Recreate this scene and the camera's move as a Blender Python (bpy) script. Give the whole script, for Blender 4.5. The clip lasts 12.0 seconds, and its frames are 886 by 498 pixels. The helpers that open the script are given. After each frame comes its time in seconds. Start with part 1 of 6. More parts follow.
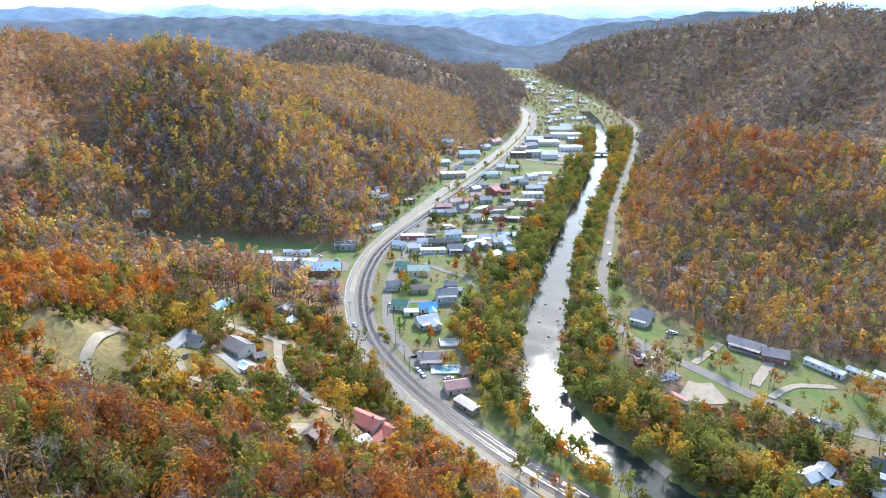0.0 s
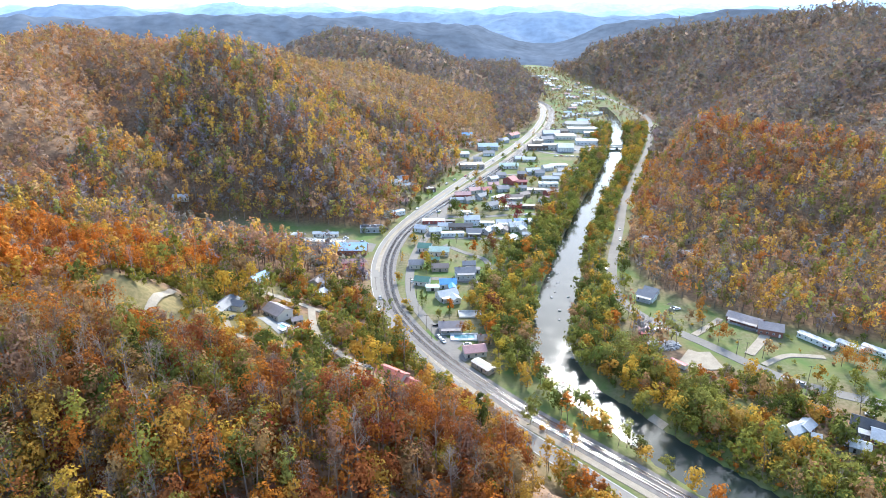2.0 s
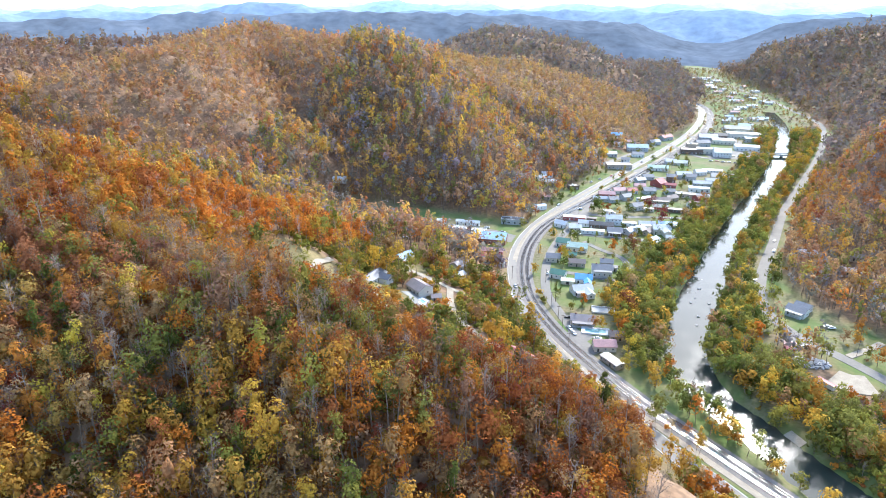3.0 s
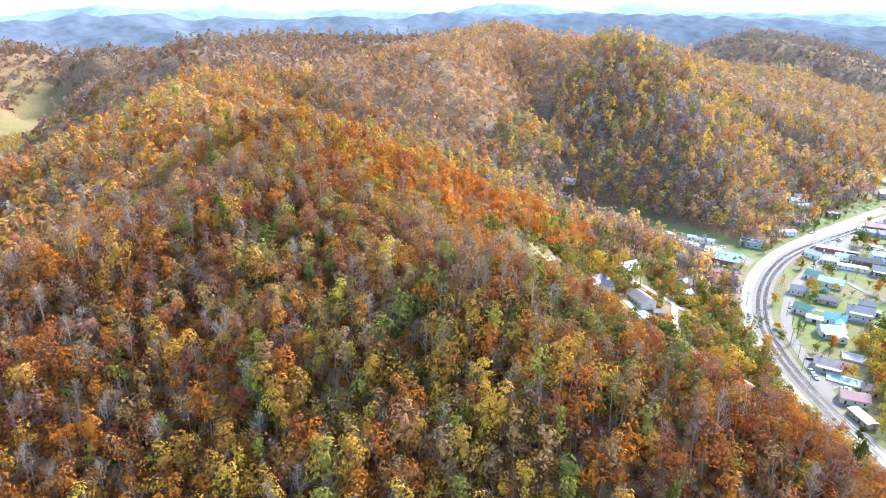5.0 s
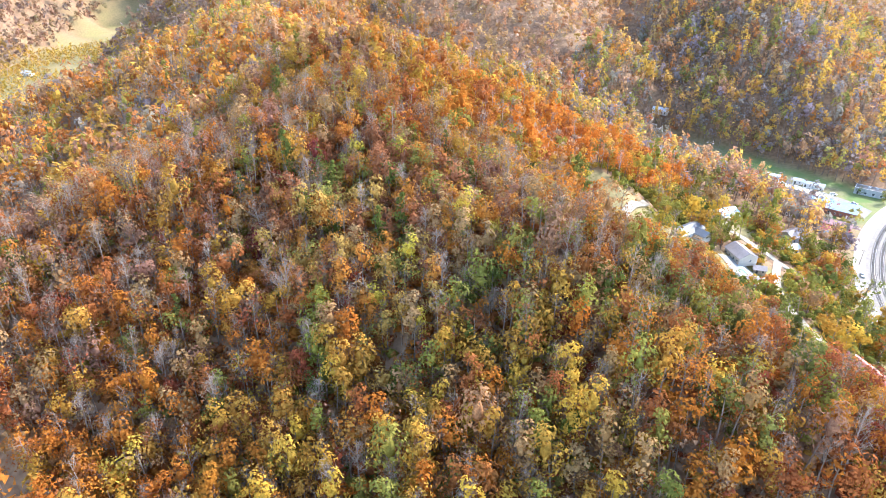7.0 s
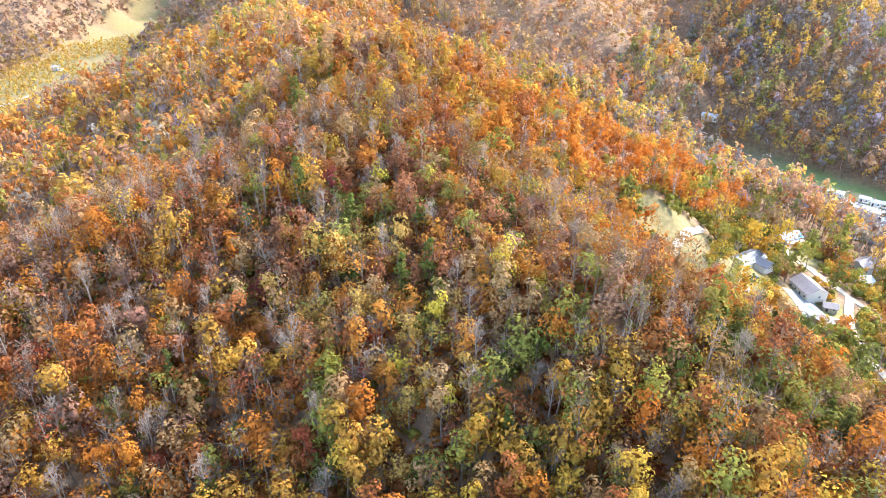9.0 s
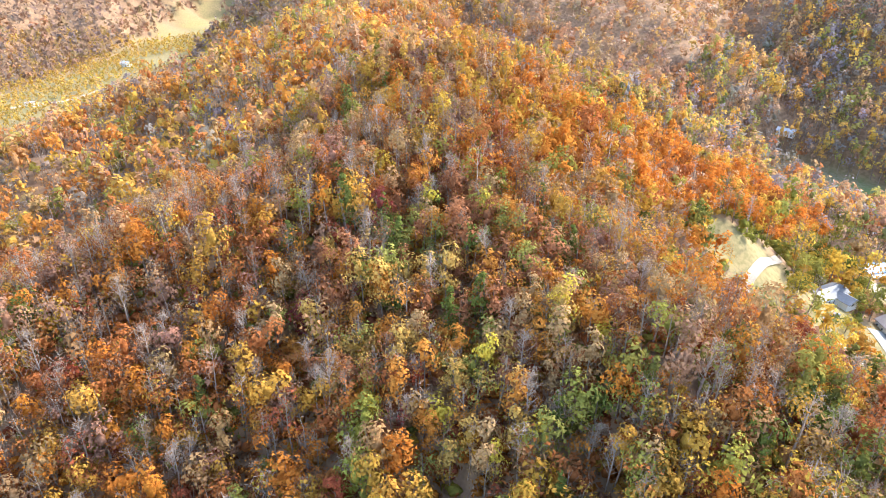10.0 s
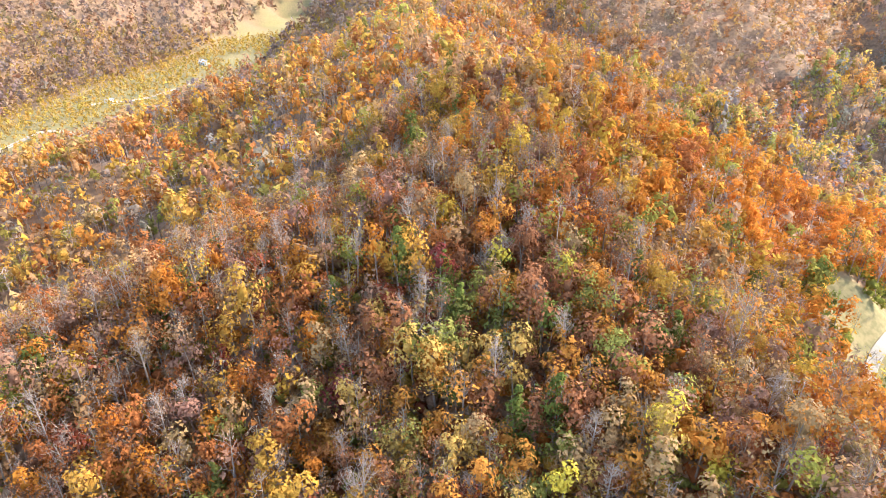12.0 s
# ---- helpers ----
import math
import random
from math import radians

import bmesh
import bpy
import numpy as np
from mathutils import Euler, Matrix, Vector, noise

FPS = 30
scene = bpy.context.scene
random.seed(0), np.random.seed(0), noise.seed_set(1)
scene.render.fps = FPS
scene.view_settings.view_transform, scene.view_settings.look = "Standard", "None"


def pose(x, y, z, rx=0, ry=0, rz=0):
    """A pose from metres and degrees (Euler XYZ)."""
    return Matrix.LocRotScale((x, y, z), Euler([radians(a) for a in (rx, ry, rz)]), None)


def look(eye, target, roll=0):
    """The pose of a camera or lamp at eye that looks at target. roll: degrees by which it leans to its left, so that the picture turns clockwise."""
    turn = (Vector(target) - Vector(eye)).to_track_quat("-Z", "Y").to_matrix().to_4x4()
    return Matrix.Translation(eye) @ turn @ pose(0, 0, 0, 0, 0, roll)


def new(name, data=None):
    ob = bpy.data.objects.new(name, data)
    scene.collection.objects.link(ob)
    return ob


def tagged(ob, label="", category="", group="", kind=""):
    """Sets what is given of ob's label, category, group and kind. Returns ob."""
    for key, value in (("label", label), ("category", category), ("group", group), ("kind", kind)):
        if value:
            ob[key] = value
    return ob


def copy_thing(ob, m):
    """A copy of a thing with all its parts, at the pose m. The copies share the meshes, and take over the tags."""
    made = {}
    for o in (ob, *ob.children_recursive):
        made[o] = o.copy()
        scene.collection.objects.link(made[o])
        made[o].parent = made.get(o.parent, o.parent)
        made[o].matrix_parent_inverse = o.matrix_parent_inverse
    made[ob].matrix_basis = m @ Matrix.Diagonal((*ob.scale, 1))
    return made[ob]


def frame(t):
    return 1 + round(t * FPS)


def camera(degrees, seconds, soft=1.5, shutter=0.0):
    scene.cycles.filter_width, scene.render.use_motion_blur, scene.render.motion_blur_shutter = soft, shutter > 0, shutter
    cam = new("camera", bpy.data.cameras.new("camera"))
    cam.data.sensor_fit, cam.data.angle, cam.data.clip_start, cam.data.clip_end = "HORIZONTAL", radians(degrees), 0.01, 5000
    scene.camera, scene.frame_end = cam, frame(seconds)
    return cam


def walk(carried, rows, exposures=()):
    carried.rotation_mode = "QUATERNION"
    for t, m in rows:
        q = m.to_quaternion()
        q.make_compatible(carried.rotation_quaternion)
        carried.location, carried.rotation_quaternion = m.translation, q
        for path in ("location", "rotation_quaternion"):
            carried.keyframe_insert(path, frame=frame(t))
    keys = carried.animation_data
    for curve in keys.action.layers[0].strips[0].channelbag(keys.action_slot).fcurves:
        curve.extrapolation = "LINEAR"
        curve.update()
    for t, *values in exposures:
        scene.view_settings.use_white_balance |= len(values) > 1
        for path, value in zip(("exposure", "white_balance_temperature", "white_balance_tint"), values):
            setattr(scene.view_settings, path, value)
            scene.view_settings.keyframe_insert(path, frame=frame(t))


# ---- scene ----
cam = camera(70.15, 12.0, soft=0.9)
# seconds, x, y, z, yaw to the left, pitch, roll
ROWS = [
    (0, -0.00, 0.00, 180.07, -0.00, -21.09, -0.01),
    (0.5, -0.10, -8.25, 180.17, 0.05, -21.14, -0.03),
    (1, -0.35, -16.49, 180.17, 0.09, -21.18, -0.01),
    (1.5, -0.64, -24.76, 180.09, 0.10, -21.23, 0.01),
    (2, -1.33, -32.99, 180.01, 1.69, -21.27, -0.01),
    (2.5, -1.09, -41.23, 179.84, 8.28, -21.35, 0.00),
    (3, 0.06, -48.58, 179.72, 15.04, -21.43, -0.06),
    (3.5, 1.22, -54.07, 179.52, 21.98, -21.49, -0.10),
    (4, 0.91, -57.59, 179.47, 27.97, -21.31, -0.06),
    (4.5, -1.72, -57.74, 179.62, 32.32, -21.06, 0.06),
    (5, -5.72, -55.39, 179.80, 35.41, -21.35, 0.18),
    (5.5, -10.15, -51.42, 179.85, 37.66, -22.81, 0.23),
    (6, -14.47, -46.92, 179.77, 39.62, -25.06, 0.22),
    (6.5, -19.25, -42.31, 179.74, 41.33, -27.18, 0.19),
    (7, -24.24, -37.41, 179.80, 42.20, -28.72, 0.15),
    (7.5, -29.57, -32.08, 179.95, 42.10, -29.36, 0.10),
    (8, -35.09, -26.55, 180.08, 42.07, -29.46, 0.06),
    (8.5, -40.65, -21.03, 180.06, 43.18, -29.39, 0.03),
    (9, -46.18, -15.58, 179.92, 45.21, -29.37, 0.01),
    (9.5, -51.55, -10.48, 179.95, 47.85, -29.33, 0.00),
    (10, -57.22, -5.64, 180.13, 50.50, -29.35, -0.00),
    (10.5, -63.10, -0.81, 180.13, 52.97, -29.35, -0.03),
    (11, -69.26, 3.86, 180.21, 55.53, -29.37, -0.08),
    (11.5, -75.70, 8.48, 180.28, 57.30, -29.41, -0.16),
    (12, -82.24, 13.07, 180.30, 57.33, -29.42, -0.21),
]
walk(cam, [(t, pose(x, y, z, 0, 0, yaw) @ pose(0, 0, 0, 90 + pitch) @ pose(0, 0, 0, 0, 0, roll)) for t, x, y, z, yaw, pitch, roll in ROWS],
     [(0, 1.62, 6000, 6), (2, 1.75, 6000, 7), (3.5, 1.98, 6000, 8), (5.5, 2.4, 6000, 9), (7, 2.56, 6100, 10), (8.5, 2.62, 6250, 10), (12, 2.5, 6600, 11)])

# ---- light: hazy autumn sun ahead and a little to the right of the first view ----
SUN_AZ, SUN_EL = radians(13.0), radians(36.0)  # clockwise from +y, above the horizon
world = bpy.data.worlds.new("sky")
world.use_nodes = True
scene.world = world
wn = world.node_tree.nodes
sky = wn.new("ShaderNodeTexSky")
sky.sky_type, sky.sun_disc = "NISHITA", False
sky.sun_elevation, sky.sun_rotation = SUN_EL, SUN_AZ
sky.air_density, sky.dust_density, sky.altitude = 1.0, 1.0, 300
wn["Background"].inputs["Strength"].default_value = 0.15
world.node_tree.links.new(sky.outputs["Color"], wn["Background"].inputs["Color"])
sun_data = bpy.data.lights.new("sun", "SUN")
sun_data.energy, sun_data.angle, sun_data.color = 1.9, radians(6.0), (1.0, 0.94, 0.85)
sun = new("sun", sun_data)
sun.matrix_world = look((0, 0, 0), (-math.sin(SUN_AZ) * math.cos(SUN_EL), -math.cos(SUN_AZ) * math.cos(SUN_EL), -math.sin(SUN_EL)))

# ---- materials ----
def material(name, color, rough=0.8, metal=0.0, var=0.15, scale=1.0, bump=0.0, second=None):
    """A rough surface whose colour drifts at two scales, towards a second colour where one is given."""
    m = bpy.data.materials.new(name)
    m.use_nodes = True
    nt = m.node_tree
    bsdf = nt.nodes["Principled BSDF"]
    bsdf.inputs["Roughness"].default_value, bsdf.inputs["Metallic"].default_value = rough, metal
    geo = nt.nodes.new("ShaderNodeNewGeometry")
    fine, broad = nt.nodes.new("ShaderNodeTexNoise"), nt.nodes.new("ShaderNodeTexNoise")
    for tex, s in ((fine, scale), (broad, scale * 0.13)):
        tex.inputs["Scale"].default_value, tex.inputs["Detail"].default_value = s, 4.0
        nt.links.new(geo.outputs["Position"], tex.inputs["Vector"])
    both = nt.nodes.new("ShaderNodeMath")
    both.operation = "ADD"
    nt.links.new(fine.outputs["Fac"], both.inputs[0])
    nt.links.new(broad.outputs["Fac"], both.inputs[1])
    ramp = nt.nodes.new("ShaderNodeMapRange")
    ramp.inputs["From Min"].default_value, ramp.inputs["From Max"].default_value = 0.7, 1.3
    nt.links.new(both.outputs[0], ramp.inputs["Value"])
    mix = nt.nodes.new("ShaderNodeMix")
    mix.data_type = "RGBA"
    low = tuple(c * (1 - var) for c in color)
    high = second or tuple(min(1, c * (1 + var)) for c in color)
    mix.inputs["A"].default_value, mix.inputs["B"].default_value = (*low, 1), (*high, 1)
    nt.links.new(ramp.outputs["Result"], mix.inputs["Factor"])
    nt.links.new(mix.outputs["Result"], bsdf.inputs["Base Color"])
    if bump:
        b = nt.nodes.new("ShaderNodeBump")
        b.inputs["Strength"].default_value, b.inputs["Distance"].default_value = 0.6, bump
        nt.links.new(fine.outputs["Fac"], b.inputs["Height"])
        nt.links.new(b.outputs["Normal"], bsdf.inputs["Normal"])
    return m


def leaf_material(name, ramp_colors=None, glow=0.32):
    """Leaves: matt and letting light through, with the fine relief of sprays. The colour is the tree's own tint, or chosen by chance for each tree."""
    m = bpy.data.materials.new(name)
    m.use_nodes = True
    nt = m.node_tree
    nt.nodes.remove(nt.nodes["Principled BSDF"])
    out = nt.nodes["Material Output"]
    front, back, mix = nt.nodes.new("ShaderNodeBsdfDiffuse"), nt.nodes.new("ShaderNodeBsdfTranslucent"), nt.nodes.new("ShaderNodeMixShader")
    geo = nt.nodes.new("ShaderNodeNewGeometry")
    if ramp_colors:
        info, src = nt.nodes.new("ShaderNodeObjectInfo"), nt.nodes.new("ShaderNodeValToRGB")
        src.color_ramp.interpolation = "CONSTANT"
        for i, c in enumerate(ramp_colors):
            e = src.color_ramp.elements[i] if i < 2 else src.color_ramp.elements.new(0.5)
            e.position, e.color = i / len(ramp_colors), (*c, 1)
        nt.links.new(info.outputs["Random"], src.inputs["Fac"])
    else:
        src = nt.nodes.new("ShaderNodeAttribute")
        src.attribute_name = "tint"
    sprays = nt.nodes.new("ShaderNodeTexNoise")
    sprays.inputs["Scale"].default_value, sprays.inputs["Detail"].default_value, sprays.inputs["Roughness"].default_value = 1.1, 4.0, 0.68
    nt.links.new(geo.outputs["Position"], sprays.inputs["Vector"])
    span, vary = nt.nodes.new("ShaderNodeMapRange"), nt.nodes.new("ShaderNodeHueSaturation")
    span.inputs["From Min"].default_value, span.inputs["From Max"].default_value = 0.32, 0.68
    span.inputs["To Min"].default_value, span.inputs["To Max"].default_value = 0.74, 1.26
    nt.links.new(sprays.outputs["Fac"], span.inputs["Value"])
    nt.links.new(span.outputs["Result"], vary.inputs["Value"])
    nt.links.new(src.outputs["Color"], vary.inputs["Color"])
    relief = nt.nodes.new("ShaderNodeBump")
    relief.inputs["Strength"].default_value, relief.inputs["Distance"].default_value = 0.5, 0.4
    nt.links.new(sprays.outputs["Fac"], relief.inputs["Height"])
    for n in (front, back):
        nt.links.new(vary.outputs["Color"], n.inputs["Color"])
        nt.links.new(relief.outputs["Normal"], n.inputs["Normal"])
    mix.inputs["Fac"].default_value = glow
    nt.links.new(front.outputs[0], mix.inputs[1])
    nt.links.new(back.outputs[0], mix.inputs[2])
    nt.links.new(mix.outputs[0], out.inputs["Surface"])
    return m


LEAF = leaf_material("leaves")
BARK = material("bark", (0.20, 0.15, 0.11), 0.9, var=0.3, scale=3.0)
PALE_BARK = material("pale_bark", (0.30, 0.225, 0.175), 0.9, var=0.2, scale=3.0)
ASPHALT = material("asphalt", (0.22, 0.195, 0.163), 0.85, var=0.12, scale=0.6)
HIGHWAY = material("concrete_highway", (0.25, 0.222, 0.185), 0.8, var=0.1, scale=0.5)
GRAVEL = material("gravel", (0.38, 0.315, 0.23), 0.95, var=0.2, scale=2.0, bump=0.05)
BALLAST = material("ballast", (0.23, 0.2, 0.17), 0.95, var=0.25, scale=3.0, bump=0.05)
RAIL = material("rail_steel", (0.45, 0.43, 0.42), 0.25, metal=1.0, var=0.1)
PAINT_WHITE = material("road_paint", (0.75, 0.74, 0.70), 0.7, var=0.1)
CONCRETE_SLAB = material("pale_concrete", (0.30, 0.285, 0.255), 0.85, var=0.12)

# ---- the lie of the land ----
def along(line, n=0, smooth=True):
    """Points along a polyline, rounded into a smooth curve."""
    p = np.array(line, float)
    if smooth:
        for _ in range(3):
            q = np.empty((2 * len(p), p.shape[1]))
            q[0::2], q[1::2] = p, p
            mid = np.empty((2 * len(p) - 2, p.shape[1]))
            mid[0::2], mid[1::2] = 0.75 * p[:-1] + 0.25 * p[1:], 0.25 * p[:-1] + 0.75 * p[1:]
            p = np.vstack([p[:1], mid, p[-1:]])
    return p


def nearest(x, y, line):
    """Distance to a polyline, and the line's further values at the nearest place."""
    best = np.full(x.shape, 1e12)
    value = np.zeros(x.shape + (line.shape[1] - 2,))
    for a, b in zip(line[:-1], line[1:]):
        dx, dy = b[0] - a[0], b[1] - a[1]
        s = np.clip(((x - a[0]) * dx + (y - a[1]) * dy) / max(dx * dx + dy * dy, 1e-9), 0, 1)
        d = (x - a[0] - s * dx) ** 2 + (y - a[1] - s * dy) ** 2
        near = d < best
        best = np.where(near, d, best)
        if line.shape[1] > 2:
            value = np.where(near[..., None], a[2:] + s[..., None] * (b[2:] - a[2:]), value)
    return np.sqrt(best), value


def step(lo, hi, v):
    s = np.clip((v - lo) / (hi - lo), 0, 1)
    return s * s * (3 - 2 * s)


WAVES = np.random.default_rng(5).uniform(-1, 1, (60, 3))


def rough(x, y, size, seed=0):
    """Smooth random relief between about -1 and 1 with features of the given size."""
    out = np.zeros(np.shape(x))
    for k in range(12):
        a, b, c = WAVES[(k + seed * 7) % 60]
        turn = k * 2.399 + b * 2 + seed
        f = 6.283 / size * (0.6 + 0.9 * abs(a))
        out = out + np.sin((x * math.cos(turn) + y * math.sin(turn)) * f + 9 * c + seed * 1.7)
    return out / 4.2


# crests: slope of the sides, then places and heights along the crest
NEAR_HILL = [
    (0.52, [(130, 50, 6), (60, 90, 40), (0, 98, 68), (-60, 100, 86), (-145, 97, 97), (-195, 112, 105), (-245, 158, 112), (-330, 165, 104), (-400, 190, 99), (-470, 240, 101), (-520, 280, 104), (-600, 400, 96)]),
    (0.5, [(-195, 105, 104), (-222, 58, 95), (-229, 8, 84), (-240, -60, 60), (-250, -130, 30)]),
    (0.5, [(-245, 160, 112), (-214, 212, 90), (-192, 295, 52), (-170, 350, 20)]),
    (0.45, [(-400, 185, 98), (-480, 115, 66), (-445, 25, 53), (-430, -60, 42)]),
    (0.3, [(-168, 222, 44), (-146, 246, 38), (-122, 262, 22), (-117, 302, 24), (-100, 338, 8)]),
    (0.5, [(-369, 150, 90), (-384, 54, 52), (-368, 12, 36), (-350, -50, 20)]),
    (0.5, [(-470, 300, 92), (-354, 364, 55), (-290, 405, 30)]),
    (0.5, [(-105, 97, 92), (-88, 40, 64), (-75, -5, 42)]),
    (0.28, [(-110, 230, 32), (-60, 220, 18), (-20, 205, 8)]),
]
WEST_HILL = [
    (0.42, [(-560, 400, 92), (-476, 529, 118), (-520, 700, 126), (-555, 885, 142), (-430, 800, 122), (-285, 740, 128), (-230, 830, 98), (-158, 940, 88), (-60, 1060, 50), (30, 1170, 10)]),
    (0.45, [(-290, 735, 130), (-200, 640, 84), (-140, 560, 50), (-110, 525, 18)]),
    (0.45, [(-470, 560, 120), (-380, 520, 74), (-300, 505, 40)]),
    (0.42, [(-230, 830, 94), (-110, 770, 60), (-50, 720, 25)]),
]
EAST_HILL = [
    (0.42, [(175, 660, 26), (205, 615, 48), (241, 591, 62), (290, 560, 64), (340, 520, 62), (390, 455, 58), (450, 400, 55), (560, 330, 60)]),
    (0.3, [(240, 580, 60), (215, 480, 24), (205, 400, 10)]),
    (0.26, [(390, 455, 56), (330, 380, 34), (280, 330, 16)]),
]
FAR_HILL = [
    (0.32, [(235, 1760, 6), (330, 1640, 72), (420, 1600, 102), (520, 1575, 116), (640, 1540, 130), (740, 1500, 147), (840, 1440, 168), (930, 1400, 150), (1150, 1250, 138)]),
    (0.34, [(640, 1540, 122), (530, 1340, 84), (420, 1180, 28)]),
    (0.34, [(840, 1440, 158), (740, 1240, 118), (590, 1070, 76), (450, 920, 26)]),
    (0.32, [(1000, 1350, 146), (860, 1050, 112), (680, 850, 66), (540, 720, 40)]),
]
WIDE_HILLS = [
    (0.35, [(-330, 1700, 110), (-107, 1494, 86), (0, 1480, 46), (90, 1490, 4)]),
    (0.36, [(-980, -260, 62), (-1060, -40, 76), (-1230, 220, 102), (-1400, 480, 100)]),
    (0.36, [(-1300, 330, 100), (-1170, 560, 92), (-1050, 700, 80)]),
    (0.4, [(-580, 390, 94), (-690, 450, 112), (-770, 470, 124), (-850, 480, 80)]),
    (0.34, [(-770, 470, 122), (-800, 620, 122), (-880, 780, 114), (-700, 900, 112), (-555, 885, 130)]),
]
FLATS = [  # valley floors: places and half widths
    [(160, 60, 50), (112, 165, 60), (66, 230, 48), (30, 290, 66), (20, 420, 90), (60, 600, 96), (135, 800, 88), (205, 1000, 76), (235, 1180, 80), (245, 1430, 64), (212, 1750, 52), (205, 2300, 46)],
    [(330, 200, 44), (200, 258, 38), (150, 298, 28), (118, 345, 14), (112, 400, 6), (135, 480, 5), (165, 570, 5), (240, 790, 6), (300, 1000, 14)],
    [(-640, -110, 34), (-700, 0, 58), (-790, 90, 64), (-880, 225, 64), (-1000, 315, 60), (-1130, 430, 54)],
    [(-90, 440, 34), (-180, 468, 24), (-245, 484, 10)],
]
RIVER = along([(262, 1180, 9), (255, 1040, 9), (230, 909, 9), (198, 769, 10), (151, 631, 9), (121, 545, 9), (97, 476, 8), (84, 429, 9), (73, 385, 11), (61, 338, 12), (53, 302, 11), (50, 275, 10), (55, 251, 10), (63, 232, 8.5), (76, 217, 9.5), (88, 196, 10), (113, 165, 11), (150, 120, 14)])
RIDGES = [(s, along(line)) for s, line in NEAR_HILL + WEST_HILL + EAST_HILL + FAR_HILL + WIDE_HILLS]
FLAT_LINES = [along(line) for line in FLATS]


HOLLOWS = [  # scooped flanks: places and depths, then reach
    (38.0, [(-165, 208, 5), (-132, 198, 13), (-100, 190, 20), (-66, 182, 27), (-35, 168, 24), (5, 158, 10)]),
    (22.0, [(-128, 226, 7), (-116, 240, 7), (-112, 262, 4)]),
]


def height(x, y):
    x, y = np.asarray(x, float), np.asarray(y, float)
    total, soft = np.ones(x.shape), 7.0
    for slope, line in RIDGES:
        d, z = nearest(x, y, line)
        wide = 0.1 + slope * (1 + 0.22 * rough(x, y, 120, 3))
        z = z[..., 0] - wide * (np.sqrt(d * d + 18.0**2) - 18.0)
        total = total + np.exp(np.clip(z / soft, -30, 60))
    h = soft * np.log(total)
    h = h + np.clip(h / 40, 0, 1) * (3.0 * rough(x, y, 70, 1) + 1.3 * rough(x, y, 24, 2)) * (1 - step(600, 1100, np.hypot(x + 100, y - 450)))
    for reach, line in HOLLOWS:
        d, deep = nearest(x, y, along(line))
        h = np.maximum(h - deep[..., 0] * np.exp(-((d / reach) ** 2)), np.minimum(h, 3.0))
    for line in FLAT_LINES:
        d, w = nearest(x, y, line)
        h = h * step(0, 45, d - w[..., 0])
    far = np.hypot(x + 200, y - 500)
    h = h + 0.5 * rough(x, y, 60, 4) * step(300, 1200, far)
    d, w = nearest(x, y, RIVER)
    return h - 4.2 * (1 - step(-4, 7, d - w[..., 0]))


def mesh_object(name, verts, faces, mats, parent=None, smooth=False, index=None):
    """A mesh from arrays: faces all with the same number of corners."""
    verts, faces = np.asarray(verts, np.float32), np.asarray(faces, np.int32)
    me = bpy.data.meshes.new(name)
    me.vertices.add(len(verts))
    me.vertices.foreach_set("co", verts.ravel())
    n = faces.shape[1]
    me.loops.add(faces.size)
    me.loops.foreach_set("vertex_index", faces.ravel())
    me.polygons.add(len(faces))
    me.polygons.foreach_set("loop_start", np.arange(0, faces.size, n, dtype=np.int32))
    for m in mats:
        me.materials.append(m)
    if index is not None:
        me.polygons.foreach_set("material_index", np.asarray(index, np.int32))
    me.polygons.foreach_set("use_smooth", np.full(len(faces), smooth))
    me.update(calc_edges=True)
    ob = new(name, me)
    ob.parent = parent
    return ob


def spread(lo, hi, fine, end_lo, end_hi):
    """Grid lines: even in the middle stretch, wider and wider beyond it."""
    mid = list(np.arange(lo, hi + 0.1, fine))
    v, s = hi, fine
    while v < end_hi:
        s *= 1.10
        v += s
        mid.append(v)
    v, s = lo, fine
    while v > end_lo:
        s *= 1.10
        v -= s
        mid.insert(0, v)
    return np.array(mid)


# open land: places, radii; grass where nothing else grows
CLEARINGS = [(-156, 222, 9, 13), (-142, 226, 13, 22), (-120, 250, 13, 20), (-112, 303, 12, 14), (-92, 262, 20, 17), (-52, 214, 15, 9), (-46, 198, 12, 9), (-166, 470, 34, 11), (-238, 478, 12, 7), (-100, 440, 32, 26), (-92, 330, 9, 10), (-96, 547, 16, 6), (-60, 590, 18, 22), (0, 760, 22, 30), (-888, 236, 42, 34)]


def clearing(x, y):
    c = np.zeros(np.shape(x))
    for cx, cy, rx, ry in CLEARINGS:
        c = np.maximum(c, 1 - step(0.8, 1.15, np.hypot((x - cx) / rx, (y - cy) / ry) + 0.12 * rough(x, y, 18, 6)))
    return c


gx, gy = spread(-560, 420, 5.6, -4700, 4700), spread(-110, 900, 5.6, -2500, 4700)
GX, GY = np.meshgrid(gx, gy)
GZ = height(GX, GY)
nx, ny = len(gx), len(gy)


def on_ground(x, y):
    """Height of the ground sheet itself at places."""
    x, y = np.asarray(x, float), np.asarray(y, float)
    i, j = np.clip(np.searchsorted(gx, x) - 1, 0, nx - 2), np.clip(np.searchsorted(gy, y) - 1, 0, ny - 2)
    u, v = (x - gx[i]) / (gx[i + 1] - gx[i]), (y - gy[j]) / (gy[j + 1] - gy[j])
    return (GZ[j, i] * (1 - u) + GZ[j, i + 1] * u) * (1 - v) + (GZ[j + 1, i] * (1 - u) + GZ[j + 1, i + 1] * u) * v


